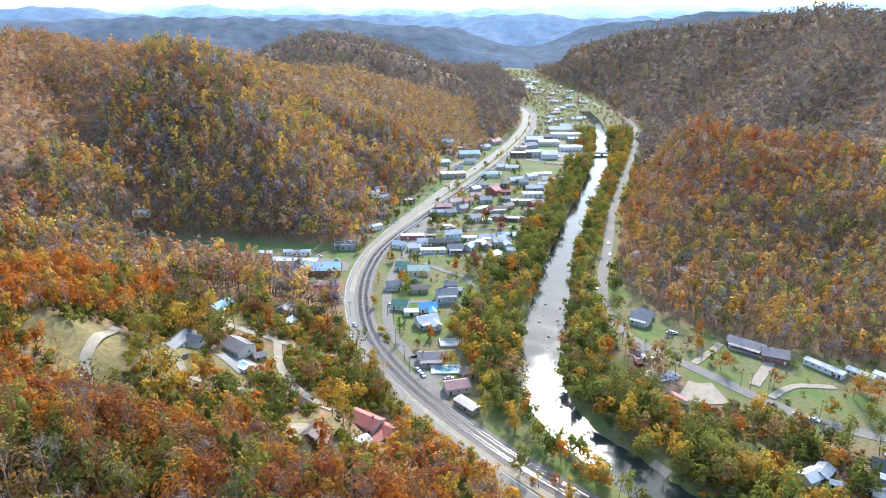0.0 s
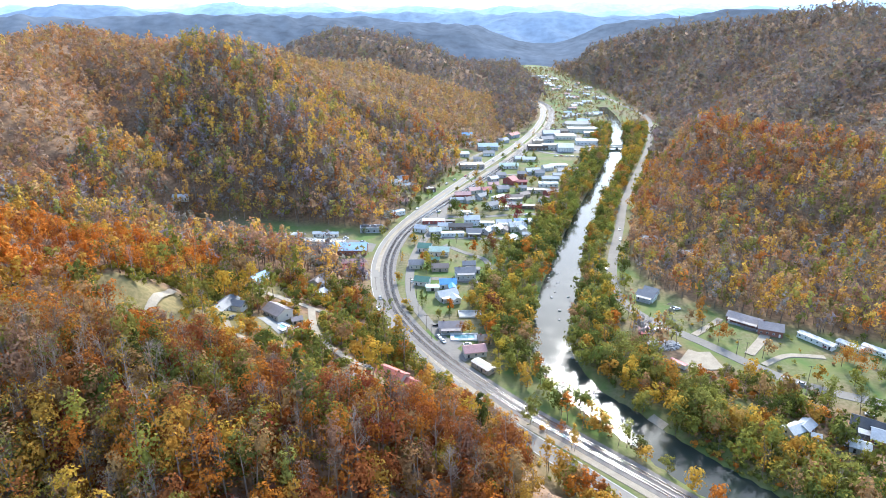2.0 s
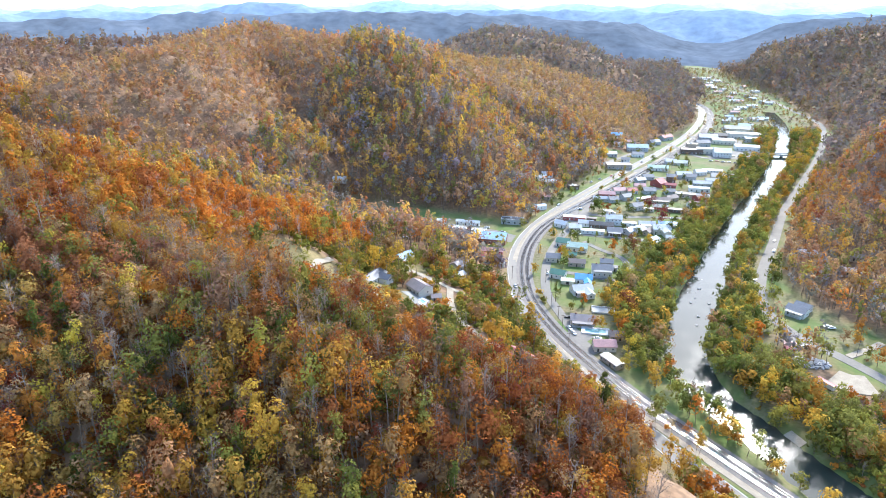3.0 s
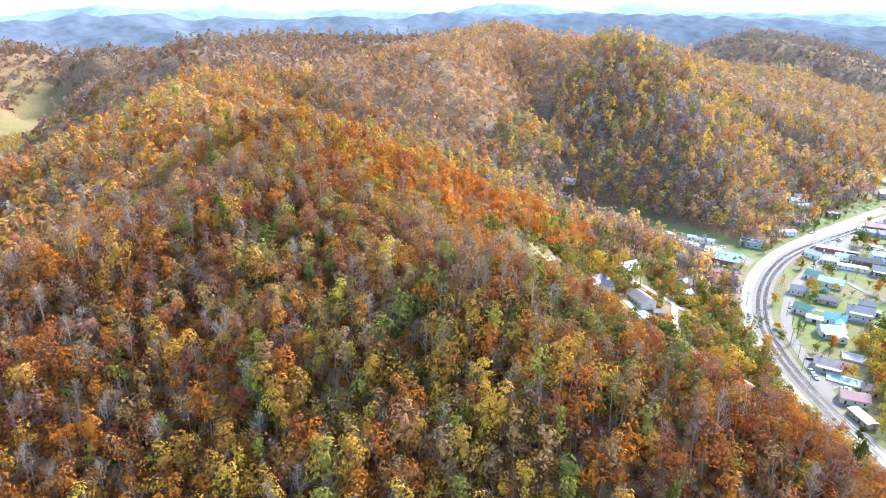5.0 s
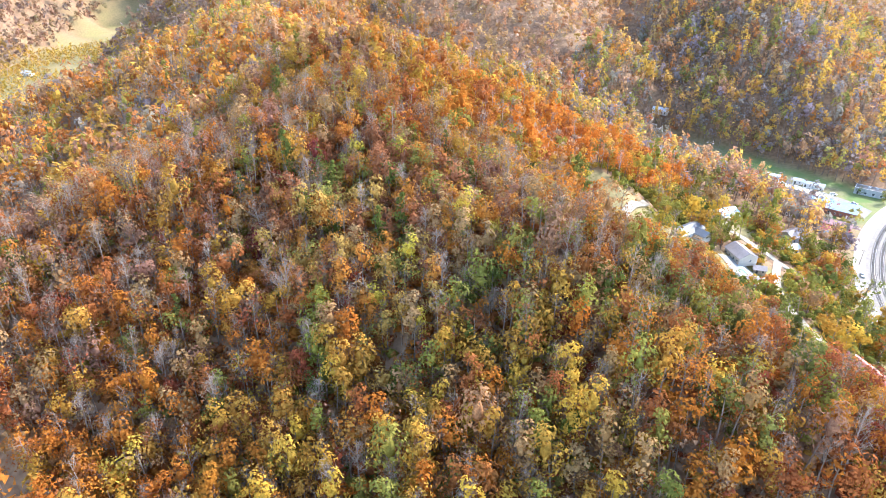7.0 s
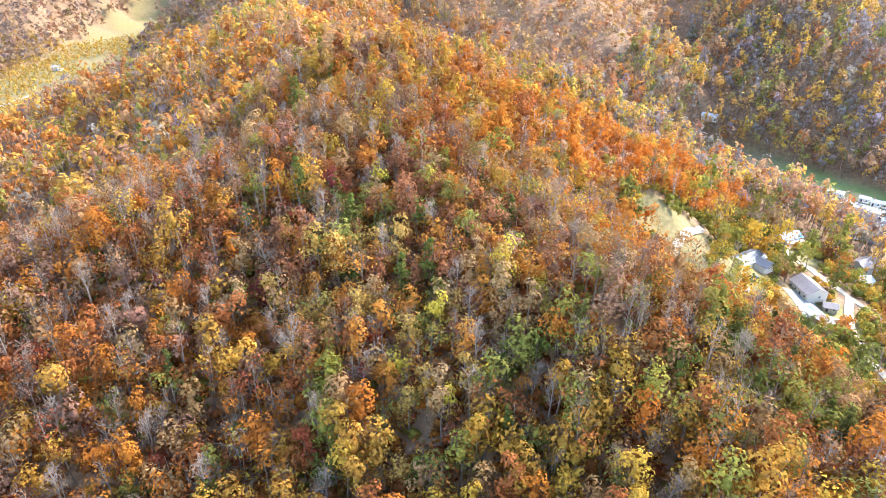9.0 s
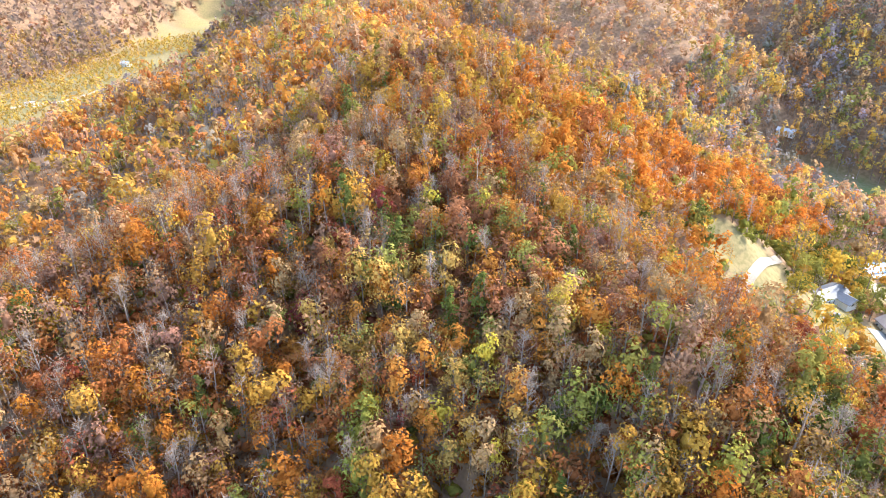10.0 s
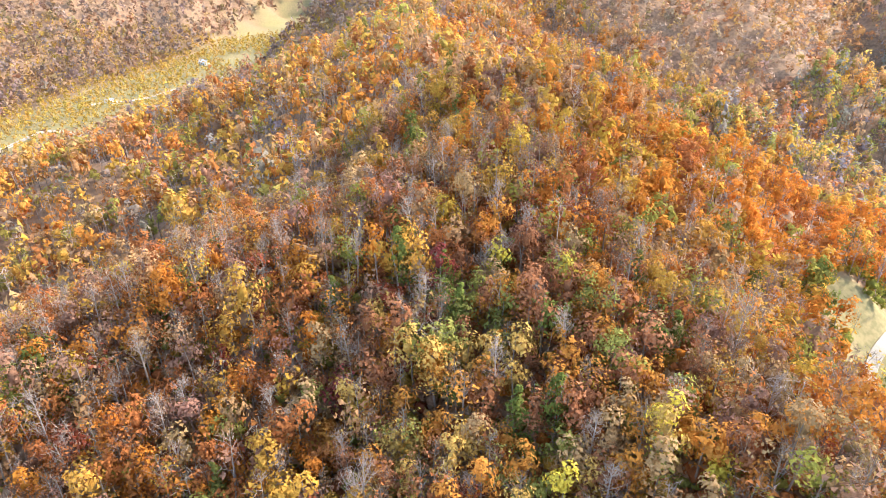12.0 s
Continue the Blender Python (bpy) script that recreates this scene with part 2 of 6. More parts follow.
def height_at(x, y):
    return float(on_ground(x, y))


cells = np.arange(nx * ny).reshape(ny, nx)
quads = np.stack([cells[:-1, :-1], cells[:-1, 1:], cells[1:, 1:], cells[1:, :-1]], -1).reshape(-1, 4)


def ground_material():
    """Leaf litter under the woods and grass on the open land, by the land cover, with worn and bare patches."""
    m = bpy.data.materials.new("ground")
    m.use_nodes = True
    nt = m.node_tree
    bsdf = nt.nodes["Principled BSDF"]
    bsdf.inputs["Roughness"].default_value = 0.95
    geo = nt.nodes.new("ShaderNodeNewGeometry")
    cover = nt.nodes.new("ShaderNodeAttribute")
    cover.attribute_name = "cover"

    def noise_mix(scale, a, b, lo=0.4, hi=0.6):
        tex, ramp, mix = nt.nodes.new("ShaderNodeTexNoise"), nt.nodes.new("ShaderNodeMapRange"), nt.nodes.new("ShaderNodeMix")
        tex.inputs["Scale"].default_value, tex.inputs["Detail"].default_value = scale, 5.0
        ramp.inputs["From Min"].default_value, ramp.inputs["From Max"].default_value = lo, hi
        mix.data_type = "RGBA"
        nt.links.new(geo.outputs["Position"], tex.inputs["Vector"])
        nt.links.new(tex.outputs["Fac"], ramp.inputs["Value"])
        nt.links.new(ramp.outputs["Result"], mix.inputs["Factor"])
        for socket, c in (("A", a), ("B", b)):
            if isinstance(c, tuple):
                mix.inputs[socket].default_value = (*c, 1)
            else:
                nt.links.new(c, mix.inputs[socket])
        return mix.outputs["Result"]

    litter = noise_mix(0.4, (0.20, 0.115, 0.062), (0.31, 0.185, 0.10))
    lush = noise_mix(0.08, (0.10, 0.16, 0.03), (0.17, 0.185, 0.052))
    grass = noise_mix(0.03, lush, noise_mix(0.5, (0.24, 0.19, 0.10), (0.15, 0.135, 0.05)), 0.44, 0.6)
    # hill meadows are drier than the valley lawns
    split, dry, hay = nt.nodes.new("ShaderNodeSeparateXYZ"), nt.nodes.new("ShaderNodeMapRange"), nt.nodes.new("ShaderNodeMix")
    dry.inputs["From Min"].default_value, dry.inputs["From Max"].default_value, dry.inputs["To Max"].default_value = 10, 22, 0.9
    hay.data_type = "RGBA"
    nt.links.new(geo.outputs["Position"], split.inputs["Vector"])
    nt.links.new(split.outputs["Z"], dry.inputs["Value"])
    # and so is the scrubby floor of the western valley
    west, drier = nt.nodes.new("ShaderNodeMapRange"), nt.nodes.new("ShaderNodeMath")
    west.inputs["From Min"].default_value, west.inputs["From Max"].default_value, west.inputs["To Max"].default_value = -450, -600, 0.8
    drier.operation = "MAXIMUM"
    nt.links.new(split.outputs["X"], west.inputs["Value"])
    nt.links.new(west.outputs["Result"], drier.inputs[0])
    nt.links.new(dry.outputs["Result"], drier.inputs[1])
    nt.links.new(drier.outputs[0], hay.inputs["Factor"])
    nt.links.new(grass, hay.inputs["A"])
    nt.links.new(noise_mix(0.5, (0.29, 0.21, 0.085), (0.20, 0.155, 0.058)), hay.inputs["B"])
    grass = hay.outputs["Result"]
    mix = nt.nodes.new("ShaderNodeMix")
    mix.data_type = "RGBA"
    nt.links.new(cover.outputs["Fac"], mix.inputs["Factor"])
    nt.links.new(litter, mix.inputs["A"])
    nt.links.new(grass, mix.inputs["B"])
    nt.links.new(mix.outputs["Result"], bsdf.inputs["Base Color"])
    return m


ground = mesh_object("ground", np.stack([GX, GY, GZ], -1).reshape(-1, 3), quads, [ground_material()], smooth=True)
flat = np.max([1 - step(-6, 16, nearest(GX, GY, line)[0] - nearest(GX, GY, line)[1][..., 0]) for line in FLAT_LINES], 0)
cover = np.maximum(flat, clearing(GX, GY))
layer = ground.data.attributes.new("cover", "FLOAT", "POINT")
layer.data.foreach_set("value", cover.astype(np.float32).ravel())
tagged(ground, "grassy valley floor and leaf-strewn wooded hillsides", "ground", kind="structure")


def water_material():
    m = bpy.data.materials.new("river_water")
    m.use_nodes = True
    nt = m.node_tree
    bsdf = nt.nodes["Principled BSDF"]
    bsdf.inputs["Base Color"].default_value = (0.035, 0.045, 0.035, 1)
    bsdf.inputs["Roughness"].default_value, bsdf.inputs["IOR"].default_value = 0.07, 1.33
    riffle = nt.nodes.new("ShaderNodeTexNoise")
    riffle.inputs["Scale"].default_value, riffle.inputs["Detail"].default_value = 0.06, 5.0
    span = nt.nodes.new("ShaderNodeMapRange")
    span.inputs["From Min"].default_value, span.inputs["From Max"].default_value = 0.42, 0.6
    span.inputs["To Min"].default_value, span.inputs["To Max"].default_value = 0.05, 0.1
    nt.links.new(riffle.outputs["Fac"], span.inputs["Value"])
    nt.links.new(span.outputs["Result"], bsdf.inputs["Roughness"])
    tex, bump = nt.nodes.new("ShaderNodeTexNoise"), nt.nodes.new("ShaderNodeBump")
    geo = nt.nodes.new("ShaderNodeNewGeometry")
    nt.links.new(geo.outputs["Position"], tex.inputs["Vector"])
    nt.links.new(geo.outputs["Position"], riffle.inputs["Vector"])
    tex.inputs["Scale"].default_value, tex.inputs["Detail"].default_value = 1.1, 3.0
    bump.inputs["Strength"].default_value, bump.inputs["Distance"].default_value = 0.25, 0.12
    nt.links.new(tex.outputs["Fac"], bump.inputs["Height"])
    nt.links.new(bump.outputs["Normal"], bsdf.inputs["Normal"])
    return m


def ribbon(name, line, half, lift, mat, level=None, parent=None, thick=0.0, offset=0.0):
    """A strip along a line, laid on the ground or level; with thickness it has sides."""
    p = along(line)[:, :2]
    t = np.gradient(p, axis=0)
    t /= np.linalg.norm(t, axis=1)[:, None] + 1e-9
    side = np.stack([t[:, 1], -t[:, 0]], -1)
    w = np.full(len(p), half) if np.isscalar(half) else half
    p = p + side * offset
    left, right = p - side * w[:, None], p + side * w[:, None]
    if level is None:
        z, zr = (np.maximum(np.maximum(on_ground(q[:, 0], q[:, 1]), on_ground(p[:, 0], p[:, 1]) - 0.25), -0.2) + lift for q in (left, right))
    else:
        z = zr = np.full(len(p), level + lift)
    n = len(p)
    rows = [np.c_[left, z], np.c_[right, zr]]
    if thick:
        rows = [np.c_[left - side * thick * 0.6, z - thick], rows[0], rows[1], np.c_[right + side * thick * 0.6, zr - thick]]
    verts = np.vstack(rows)
    faces = []
    for k in range(len(rows) - 1):
        a = np.arange(n - 1)
        faces.append(np.stack([k * n + a, (k + 1) * n + a, (k + 1) * n + a + 1, k * n + a + 1], -1))
    return mesh_object(name, verts, np.vstack(faces), [mat], parent=parent, smooth=False)


river_line = RIVER[:, :2]
w = RIVER[:, 2] + 3.0
t = np.gradient(river_line, axis=0)
t /= np.linalg.norm(t, axis=1)[:, None]
side = np.stack([t[:, 1], -t[:, 0]], -1)
n = len(river_line)
a = np.arange(n - 1)
water = mesh_object("water", np.c_[np.vstack([river_line - side * w[:, None], river_line + side * w[:, None]]), np.full(2 * n, -2.3)],
                    np.stack([a, n + a, n + a + 1, a + 1], -1), [water_material()])
tagged(water, "broad shallow river reflecting a bright sky", "river", kind="structure")

# roads
HIGHWAY_LINE = [(118, 1290), (146, 1200), (147, 1117), (124, 982), (80, 837), (18, 681), (-26, 564), (-50, 494), (-61, 444), (-63, 402), (-59, 367), (-52, 336), (-43, 309), (-33, 286), (-20, 262), (0, 233), (20, 208), (40, 187), (75, 150), (110, 110)]
RAIL_LINE = [(130, 1290), (160, 1200), (160, 1117), (146, 1006), (118, 894), (49, 701), (3, 595), (-31, 516), (-49, 468), (-55, 422), (-54, 384), (-49, 351), (-41, 322), (-29, 297), (-16, 275), (2, 251), (17, 233), (32, 216), (54, 195), (95, 155), (130, 115)]
EAST_LINE = [(228, 1760), (262, 1440), (292, 1330), (300, 1215), (318, 1070), (300, 985), (253, 820), (190, 650), (155, 555), (135, 481), (110, 402), (101, 351), (108, 322), (123, 303), (138, 286), (153, 265), (166, 250), (182, 239), (200, 231), (240, 215), (330, 170)]

HIGHWAY_XS, HIGHWAY_YS = along(HIGHWAY_LINE)[::-1].T
ROAD_LINES = [(along(HIGHWAY_LINE), 10), (along(RAIL_LINE), 8), (along(EAST_LINE), 6)]
LANES = []


def lane(name, half, mat, label, line):
    """A street or drive laid on the ground; trees keep off it."""
    ROAD_LINES.append((along(line), half + 2.5))
    LANES.append((along(line), half))
    return tagged(ribbon(name, line, half, 0.16 + 0.012 * len(LANES), mat, thick=0.35), label, "road" if name == "road" else "paving", kind="structure")


lane("road", 5.0, HIGHWAY, "pale concrete four-lane highway curving along the valley", HIGHWAY_LINE)
lane("road", 3.6, ASPHALT, "two-lane asphalt road beside the river", EAST_LINE)
lane("road", 3.0, ASPHALT, "pale asphalt street beside the railway", [(-12, 547), (-23, 488), (-35, 433), (-38, 393), (-36, 359), (-32, 333), (-22, 310), (-12, 289), (-5, 273), (4, 264)])
lane("road", 2.4, ASPHALT, "narrow asphalt street among houses", [(-30, 457), (-10, 454), (29, 454), (53, 454)])
lane("road", 2.4, ASPHALT, "narrow asphalt street among houses", [(-24, 512), (8, 507), (47, 518), (70, 520)])
lane("road", 2.4, ASPHALT, "narrow asphalt street among houses", [(-35, 371), (-16, 372), (6, 367), (19, 366)])
lane("road", 2.2, ASPHALT, "narrow asphalt street among houses", [(-14, 438), (2, 421), (18, 410), (20, 391), (23, 379)])
lane("road", 2.4, ASPHALT, "narrow asphalt street among houses", [(27, 621), (55, 611), (82, 605)])
lane("road", 2.6, ASPHALT, "narrow asphalt street among houses", [(40, 662), (71, 660), (101, 658)])
lane("road", 3.2, ASPHALT, "pale main street through downtown", [(74, 848), (97, 787), (122, 763), (161, 820), (175, 820)])
lane("road", 2.6, ASPHALT, "narrow asphalt street among houses", [(-9, 699), (18, 757), (33, 787), (57, 827)])
lane("road", 2.6, ASPHALT, "level crossing over the railway", [(-56, 333), (-49, 335), (-42, 338), (-32, 336)])
lane("road", 1.8, GRAVEL, "pale gravel drive looping through a meadow", [(-137, 210), (-140, 212), (-142, 217), (-143, 226), (-144, 238), (-144, 248)])
lane("road", 1.6, GRAVEL, "pale gravel drive down to the houses", [(-121, 251), (-117, 245), (-110, 240), (-101, 239), (-86, 239), (-81, 240)])
lane("road", 1.9, GRAVEL, "pale gravel drive climbing to the barn", [(-123, 311), (-117, 301), (-104, 291), (-93, 291), (-85, 289), (-72, 290), (-59, 296)])
lane("road", 1.9, GRAVEL, "pale gravel lane down to the red house", [(-86, 288), (-83, 276), (-77, 260), (-64, 240), (-53, 232), (-43, 227)])
lane("pavement", 6.0, ASPHALT, "broad asphalt apron of a store", [(-73, 433), (-89, 442), (-122, 443), (-147, 441)])
lane("road", 1.8, GRAVEL, "gravel drive curving to trailers", [(161, 263), (171, 270), (179, 274), (191, 273), (198, 272)])
lane("road", 2.6, GRAVEL, "pale gravel yard drive", [(158, 274), (171, 289), (177, 297)])
lane("road", 2.0, GRAVEL, "pale gravel drive", [(135, 295), (148, 306), (158, 316)])
lane("pavement", 9.0, GRAVEL, "wide gravel lot beside the road", [(121, 271), (128, 266), (138, 267)])

lane("road", 2.6, GRAVEL, "pale dirt track in the western valley", [(-640, -60), (-676, -32), (-700, -12), (-722, 6), (-700, 26), (-676, 36), (-650, 40)])
lane("road", 2.4, GRAVEL, "pale dirt road in the western valley", [(-780, 50), (-788, 66), (-772, 88), (-790, 130), (-826, 172), (-815, 206), (-850, 280), (-960, 330)])


def patch(x, y, L, W, rot, mat, label):
    """A level lot."""
    v = [(Matrix.Rotation(radians(rot), 2) @ Vector((a * L / 2, b * W / 2))) for a, b in ((-1, -1), (1, -1), (1, 1), (-1, 1))]
    LANES.append(None)
    lift = 0.13 + 0.004 * len(LANES)
    n, verts, faces = 8, [], []
    for j in range(n + 1):
        for i in range(n + 1):
            p = v[0] + (v[1] - v[0]) * (i / n) + (v[3] - v[0]) * (j / n)
            verts.append((x + p.x, y + p.y, height_at(x + p.x, y + p.y) + lift))
    faces = [(j * (n + 1) + i, j * (n + 1) + i + 1, (j + 1) * (n + 1) + i + 1, (j + 1) * (n + 1) + i) for j in range(n) for i in range(n)]
    LOTS.append((x, y, L, W, radians(rot)))
    return tagged(mesh_object("pavement", verts, faces, [mat]), label, "paving", kind="structure")


LOTS = []
patch(-100, 432, 62, 17, -4, ASPHALT, "broad pale asphalt lot of a store")
patch(150, 800, 70, 46, 10, ASPHALT, "downtown parking lot of pale asphalt")
patch(140, 890, 60, 50, 10, ASPHALT, "pale asphalt yard of large buildings")
patch(40, 690, 30, 16, 60, ASPHALT, "parking lot beside the railway")
patch(-22, 500, 16, 34, -10, ASPHALT, "pale asphalt lot beside the park")
patch(-8, 280, 14, 13, -30, ASPHALT, "pale driveway yard beside the railway")
patch(176, 303, 16, 9, -30, ASPHALT, "asphalt yard before a long building")
patch(112, 306, 12, 12, -40, ASPHALT, "pale apron where the road widens")
patch(-98, 262, 18, 12, -38, CONCRETE_SLAB, "pale concrete terrace of a house")
patch(-52, 205, 15, 12, 10, GRAVEL, "bare sandy yard among trees")
patch(91, 214, 9, 5, -60, GRAVEL, "gravel bar at the river edge")

# the railway: bed, ties and two tracks
ROAD_YELLOW = material("faded_yellow_paint", (0.50, 0.36, 0.10), 0.7, var=0.15)
for off, mat, label in ((-0.22, ROAD_YELLOW, "faded yellow centre line"), (0.22, ROAD_YELLOW, "faded yellow centre line"), (-4.6, PAINT_WHITE, "worn white edge line"), (4.6, PAINT_WHITE, "worn white edge line")):
    tagged(ribbon("road_marking", HIGHWAY_LINE, 0.09, 0.2, mat, offset=off), label + " of the highway", "road marking", kind="structure")
rail_bed = tagged(ribbon("rail_bed", RAIL_LINE, 5.6, 0.3, BALLAST, thick=0.5), "double-track railway on dark ballast", "railway", kind="structure")
for k, off in enumerate((-2.75, -1.32, 1.32, 2.75)):
    ribbon("rail", RAIL_LINE, 0.045, 0.56, RAIL, parent=rail_bed, thick=0.16, offset=off)
tagged(ribbon("verge", RAIL_LINE, 1.9, 0.2, GRAVEL, thick=0.3, offset=7.2), "gravel service track beside the railway", "paving", kind="structure")
steps = along(RAIL_LINE)
lengths = np.r_[0, np.cumsum(np.linalg.norm(np.diff(steps, axis=0), axis=1))]
marks = np.arange(560, lengths[-1], 0.62)
tie_x, tie_y = np.interp(marks, lengths, steps[:, 0]), np.interp(marks, lengths, steps[:, 1])
turn = np.arctan2(np.gradient(tie_y), np.gradient(tie_x))
tie_v, tie_f = [], []
for off in (-2.03, 2.03):
    for x, y, a in zip(tie_x, tie_y, turn):
        n0 = len(tie_v)
        sx, sy, tx, ty = math.sin(a), -math.cos(a), math.cos(a), math.sin(a)
        for u, v, z in ((-1.25, -0.12, 0.3), (1.25, -0.12, 0.3), (1.25, 0.12, 0.3), (-1.25, 0.12, 0.3), (-1.25, -0.12, 0.42), (1.25, -0.12, 0.42), (1.25, 0.12, 0.42), (-1.25, 0.12, 0.42)):
            tie_v.append((x + sx * (off + u) + tx * v, y + sy * (off + u) + ty * v, z))
        tie_f += [(n0 + 4, n0 + 5, n0 + 6, n0 + 7), (n0, n0 + 1, n0 + 5, n0 + 4), (n0 + 2, n0 + 3, n0 + 7, n0 + 6), (n0 + 1, n0 + 2, n0 + 6, n0 + 5)]
ties = mesh_object("ties", tie_v, tie_f, [material("tie_wood", (0.075, 0.06, 0.05), 0.9, var=0.3, scale=1.0)], parent=rail_bed)
tagged(ties, "dark wooden railway ties", kind="stuff")

# ---- kit for the town ----
def pydata(name, verts, faces, mats, parent=None, index=None):
    me = bpy.data.meshes.new(name)
    me.from_pydata([tuple(v) for v in verts], [], [tuple(f) for f in faces])
    for m in mats:
        me.materials.append(m)
    if index:
        for p, i in zip(me.polygons, index):
            p.material_index = i
    me.update()
    ob = new(name, me)
    ob.parent = parent
    return ob


def box_data(x0, y0, z0, x1, y1, z1):
    v = [(x0, y0, z0), (x1, y0, z0), (x1, y1, z0), (x0, y1, z0), (x0, y0, z1), (x1, y0, z1), (x1, y1, z1), (x0, y1, z1)]
    f = [(0, 3, 2, 1), (4, 5, 6, 7), (0, 1, 5, 4), (1, 2, 6, 5), (2, 3, 7, 6), (3, 0, 4, 7)]
    return v, f


def block(name, bounds, mat, parent=None, label=""):
    ob = pydata(name, *box_data(*bounds), [mat], parent)
    return tagged(ob, label) if label else ob


def roof_material(name, color, rough=0.55, rib=0.0):
    return material(name, color, rough, var=0.18, scale=1.4, bump=rib)


TAUPE, BROWN, PINK = roof_material("taupe_roof", (0.30, 0.25, 0.235)), roof_material("brown_roof", (0.20, 0.15, 0.125)), roof_material("faded_red_roof", (0.50, 0.27, 0.25))
PINKRED, REDROOF = roof_material("salmon_roof", (0.46, 0.14, 0.105)), roof_material("red_roof", (0.42, 0.09, 0.09))
STRAW, SILVER, WHITEROOF = roof_material("tan_roof", (0.48, 0.43, 0.37)), roof_material("grey_metal_roof", (0.50, 0.51, 0.52), 0.4), roof_material("white_metal_roof", (0.58, 0.58, 0.56), 0.45)
PALEBLUE = roof_material("light_blue_roof", (0.46, 0.63, 0.76), 0.45)
BLUE, BLUEGREY = roof_material("blue_roof", (0.10, 0.34, 0.66), 0.45), roof_material("pale_blue_roof", (0.32, 0.45, 0.56), 0.45)
GREEN, SAGE = roof_material("green_roof", (0.08, 0.20, 0.14)), roof_material("pale_green_roof", (0.45, 0.55, 0.44), 0.45)
SLATE, BLACK, TAN = roof_material("dark_shingle_roof", (0.17, 0.175, 0.19)), roof_material("black_roof", (0.06, 0.06, 0.065)), roof_material("tan_board", (0.40, 0.33, 0.26))
WHITE, CREAM, GREY = material("white_siding", (0.74, 0.73, 0.70), 0.6, var=0.06), material("cream_siding", (0.62, 0.57, 0.48), 0.6, var=0.08), material("grey_siding", (0.40, 0.41, 0.42), 0.65, var=0.08)
RED, BROWNW, BRICKW = material("red_board", (0.32, 0.09, 0.075), 0.7, var=0.15), material("brown_board", (0.16, 0.11, 0.085), 0.75, var=0.2), material("brick_wall", (0.27, 0.12, 0.085), 0.85, var=0.25, scale=4.0)
GLASS = material("window_glass", (0.035, 0.045, 0.055), 0.08, var=0.05)
DARK = material("dark_trim", (0.03, 0.03, 0.032), 0.5)
WOODPOLE = material("weathered_pole", (0.16, 0.125, 0.10), 0.9, var=0.2, scale=3.0)
CONCRETE = material("concrete", (0.48, 0.46, 0.42), 0.85, var=0.12)
ROOF_WORDS = {"taupe_roof": "brown-grey shingle roof", "brown_roof": "dark brown roof", "faded_red_roof": "faded red metal roof", "salmon_roof": "salmon-red roof", "red_roof": "red metal roof", "tan_roof": "pale tan roof",
              "grey_metal_roof": "grey metal roof", "white_metal_roof": "white metal roof", "light_blue_roof": "light blue metal roof", "blue_roof": "bright blue roof", "pale_blue_roof": "pale blue roof", "green_roof": "dark green roof", "pale_green_roof": "pale green metal roof",
              "dark_shingle_roof": "dark shingle roof", "black_roof": "black roof", "tan_board": "tan flat roof"}
WALL_WORDS = {"white_siding": "white siding", "cream_siding": "cream siding", "grey_siding": "grey siding", "red_board": "red boarded", "brown_board": "brown boarded", "brick_wall": "red-brick", "tan_board": "tan boarded"}
SHARED = {}


def shared_box(key, bounds, mat):
    """One mesh for all alike pieces."""
    if key not in SHARED:
        me = bpy.data.meshes.new(key)
        v, f = box_data(*bounds)
        me.from_pydata(v, [], f)
        me.materials.append(mat)
        SHARED[key] = me
    return SHARED[key]


def gable_roof(L, W, H, rise, over=0.45, thick=0.16):
    """Two sloping slabs that meet at a ridge along x."""
    w, l, k = W / 2 + over, L / 2 + over, rise * over / (W / 2)
    v = []
    for x in (-l, l):
        v += [(x, -w, H - k), (x, 0, H + rise), (x, w, H - k), (x, -w, H - k + thick), (x, 0, H + rise + thick * 1.2), (x, w, H - k + thick)]
    f = [(0, 1, 7, 6), (1, 2, 8, 7), (3, 9, 10, 4), (4, 10, 11, 5), (0, 6, 9, 3), (2, 5, 11, 8), (0, 3, 4, 1), (1, 4, 5, 2), (6, 7, 10, 9), (7, 8, 11, 10)]
    return v, f


def gable_walls(L, W, H, rise, base=-1.2):
    l, w = L / 2, W / 2
    v = [(-l, -w, base), (l, -w, base), (l, w, base), (-l, w, base), (-l, -w, H), (l, -w, H), (l, w, H), (-l, w, H), (-l, 0, H + rise), (l, 0, H + rise)]
    return v, [(0, 1, 5, 4), (2, 3, 7, 6), (1, 2, 6, 9, 5), (3, 0, 4, 8, 7), (4, 5, 9, 8), (7, 8, 9, 6), (0, 3, 2, 1)]


def add_window(parent, x, y, z, rot, w=1.1, h=1.2):
    """A framed pane on a wall, standing a little proud of it."""
    frame_ob = new("window", shared_box("window", (-0.58, -0.05, -0.6, 0.58, 0.05, 0.6), WHITE))
    frame_ob.parent = parent
    frame_ob.matrix_local = pose(x, y, z, 0, 0, rot) @ Matrix.Diagonal((w / 1.1, 1, h / 1.2, 1))
    pane = new("pane", shared_box("pane", (-0.47, -0.07, -0.49, 0.47, 0.07, 0.49), GLASS))
    pane.parent = frame_ob


def add_door(parent, x, y, z, rot, w=1.0, h=2.05, mat=None):
    ob = new("door", shared_box("door" + (mat or DARK).name, (-0.5, -0.06, 0, 0.5, 0.06, 2.05), mat or DARK))
    ob.parent = parent
    ob.matrix_local = pose(x, y, z, 0, 0, rot) @ Matrix.Diagonal((w, 1, h / 2.05, 1))


HOUSES = []


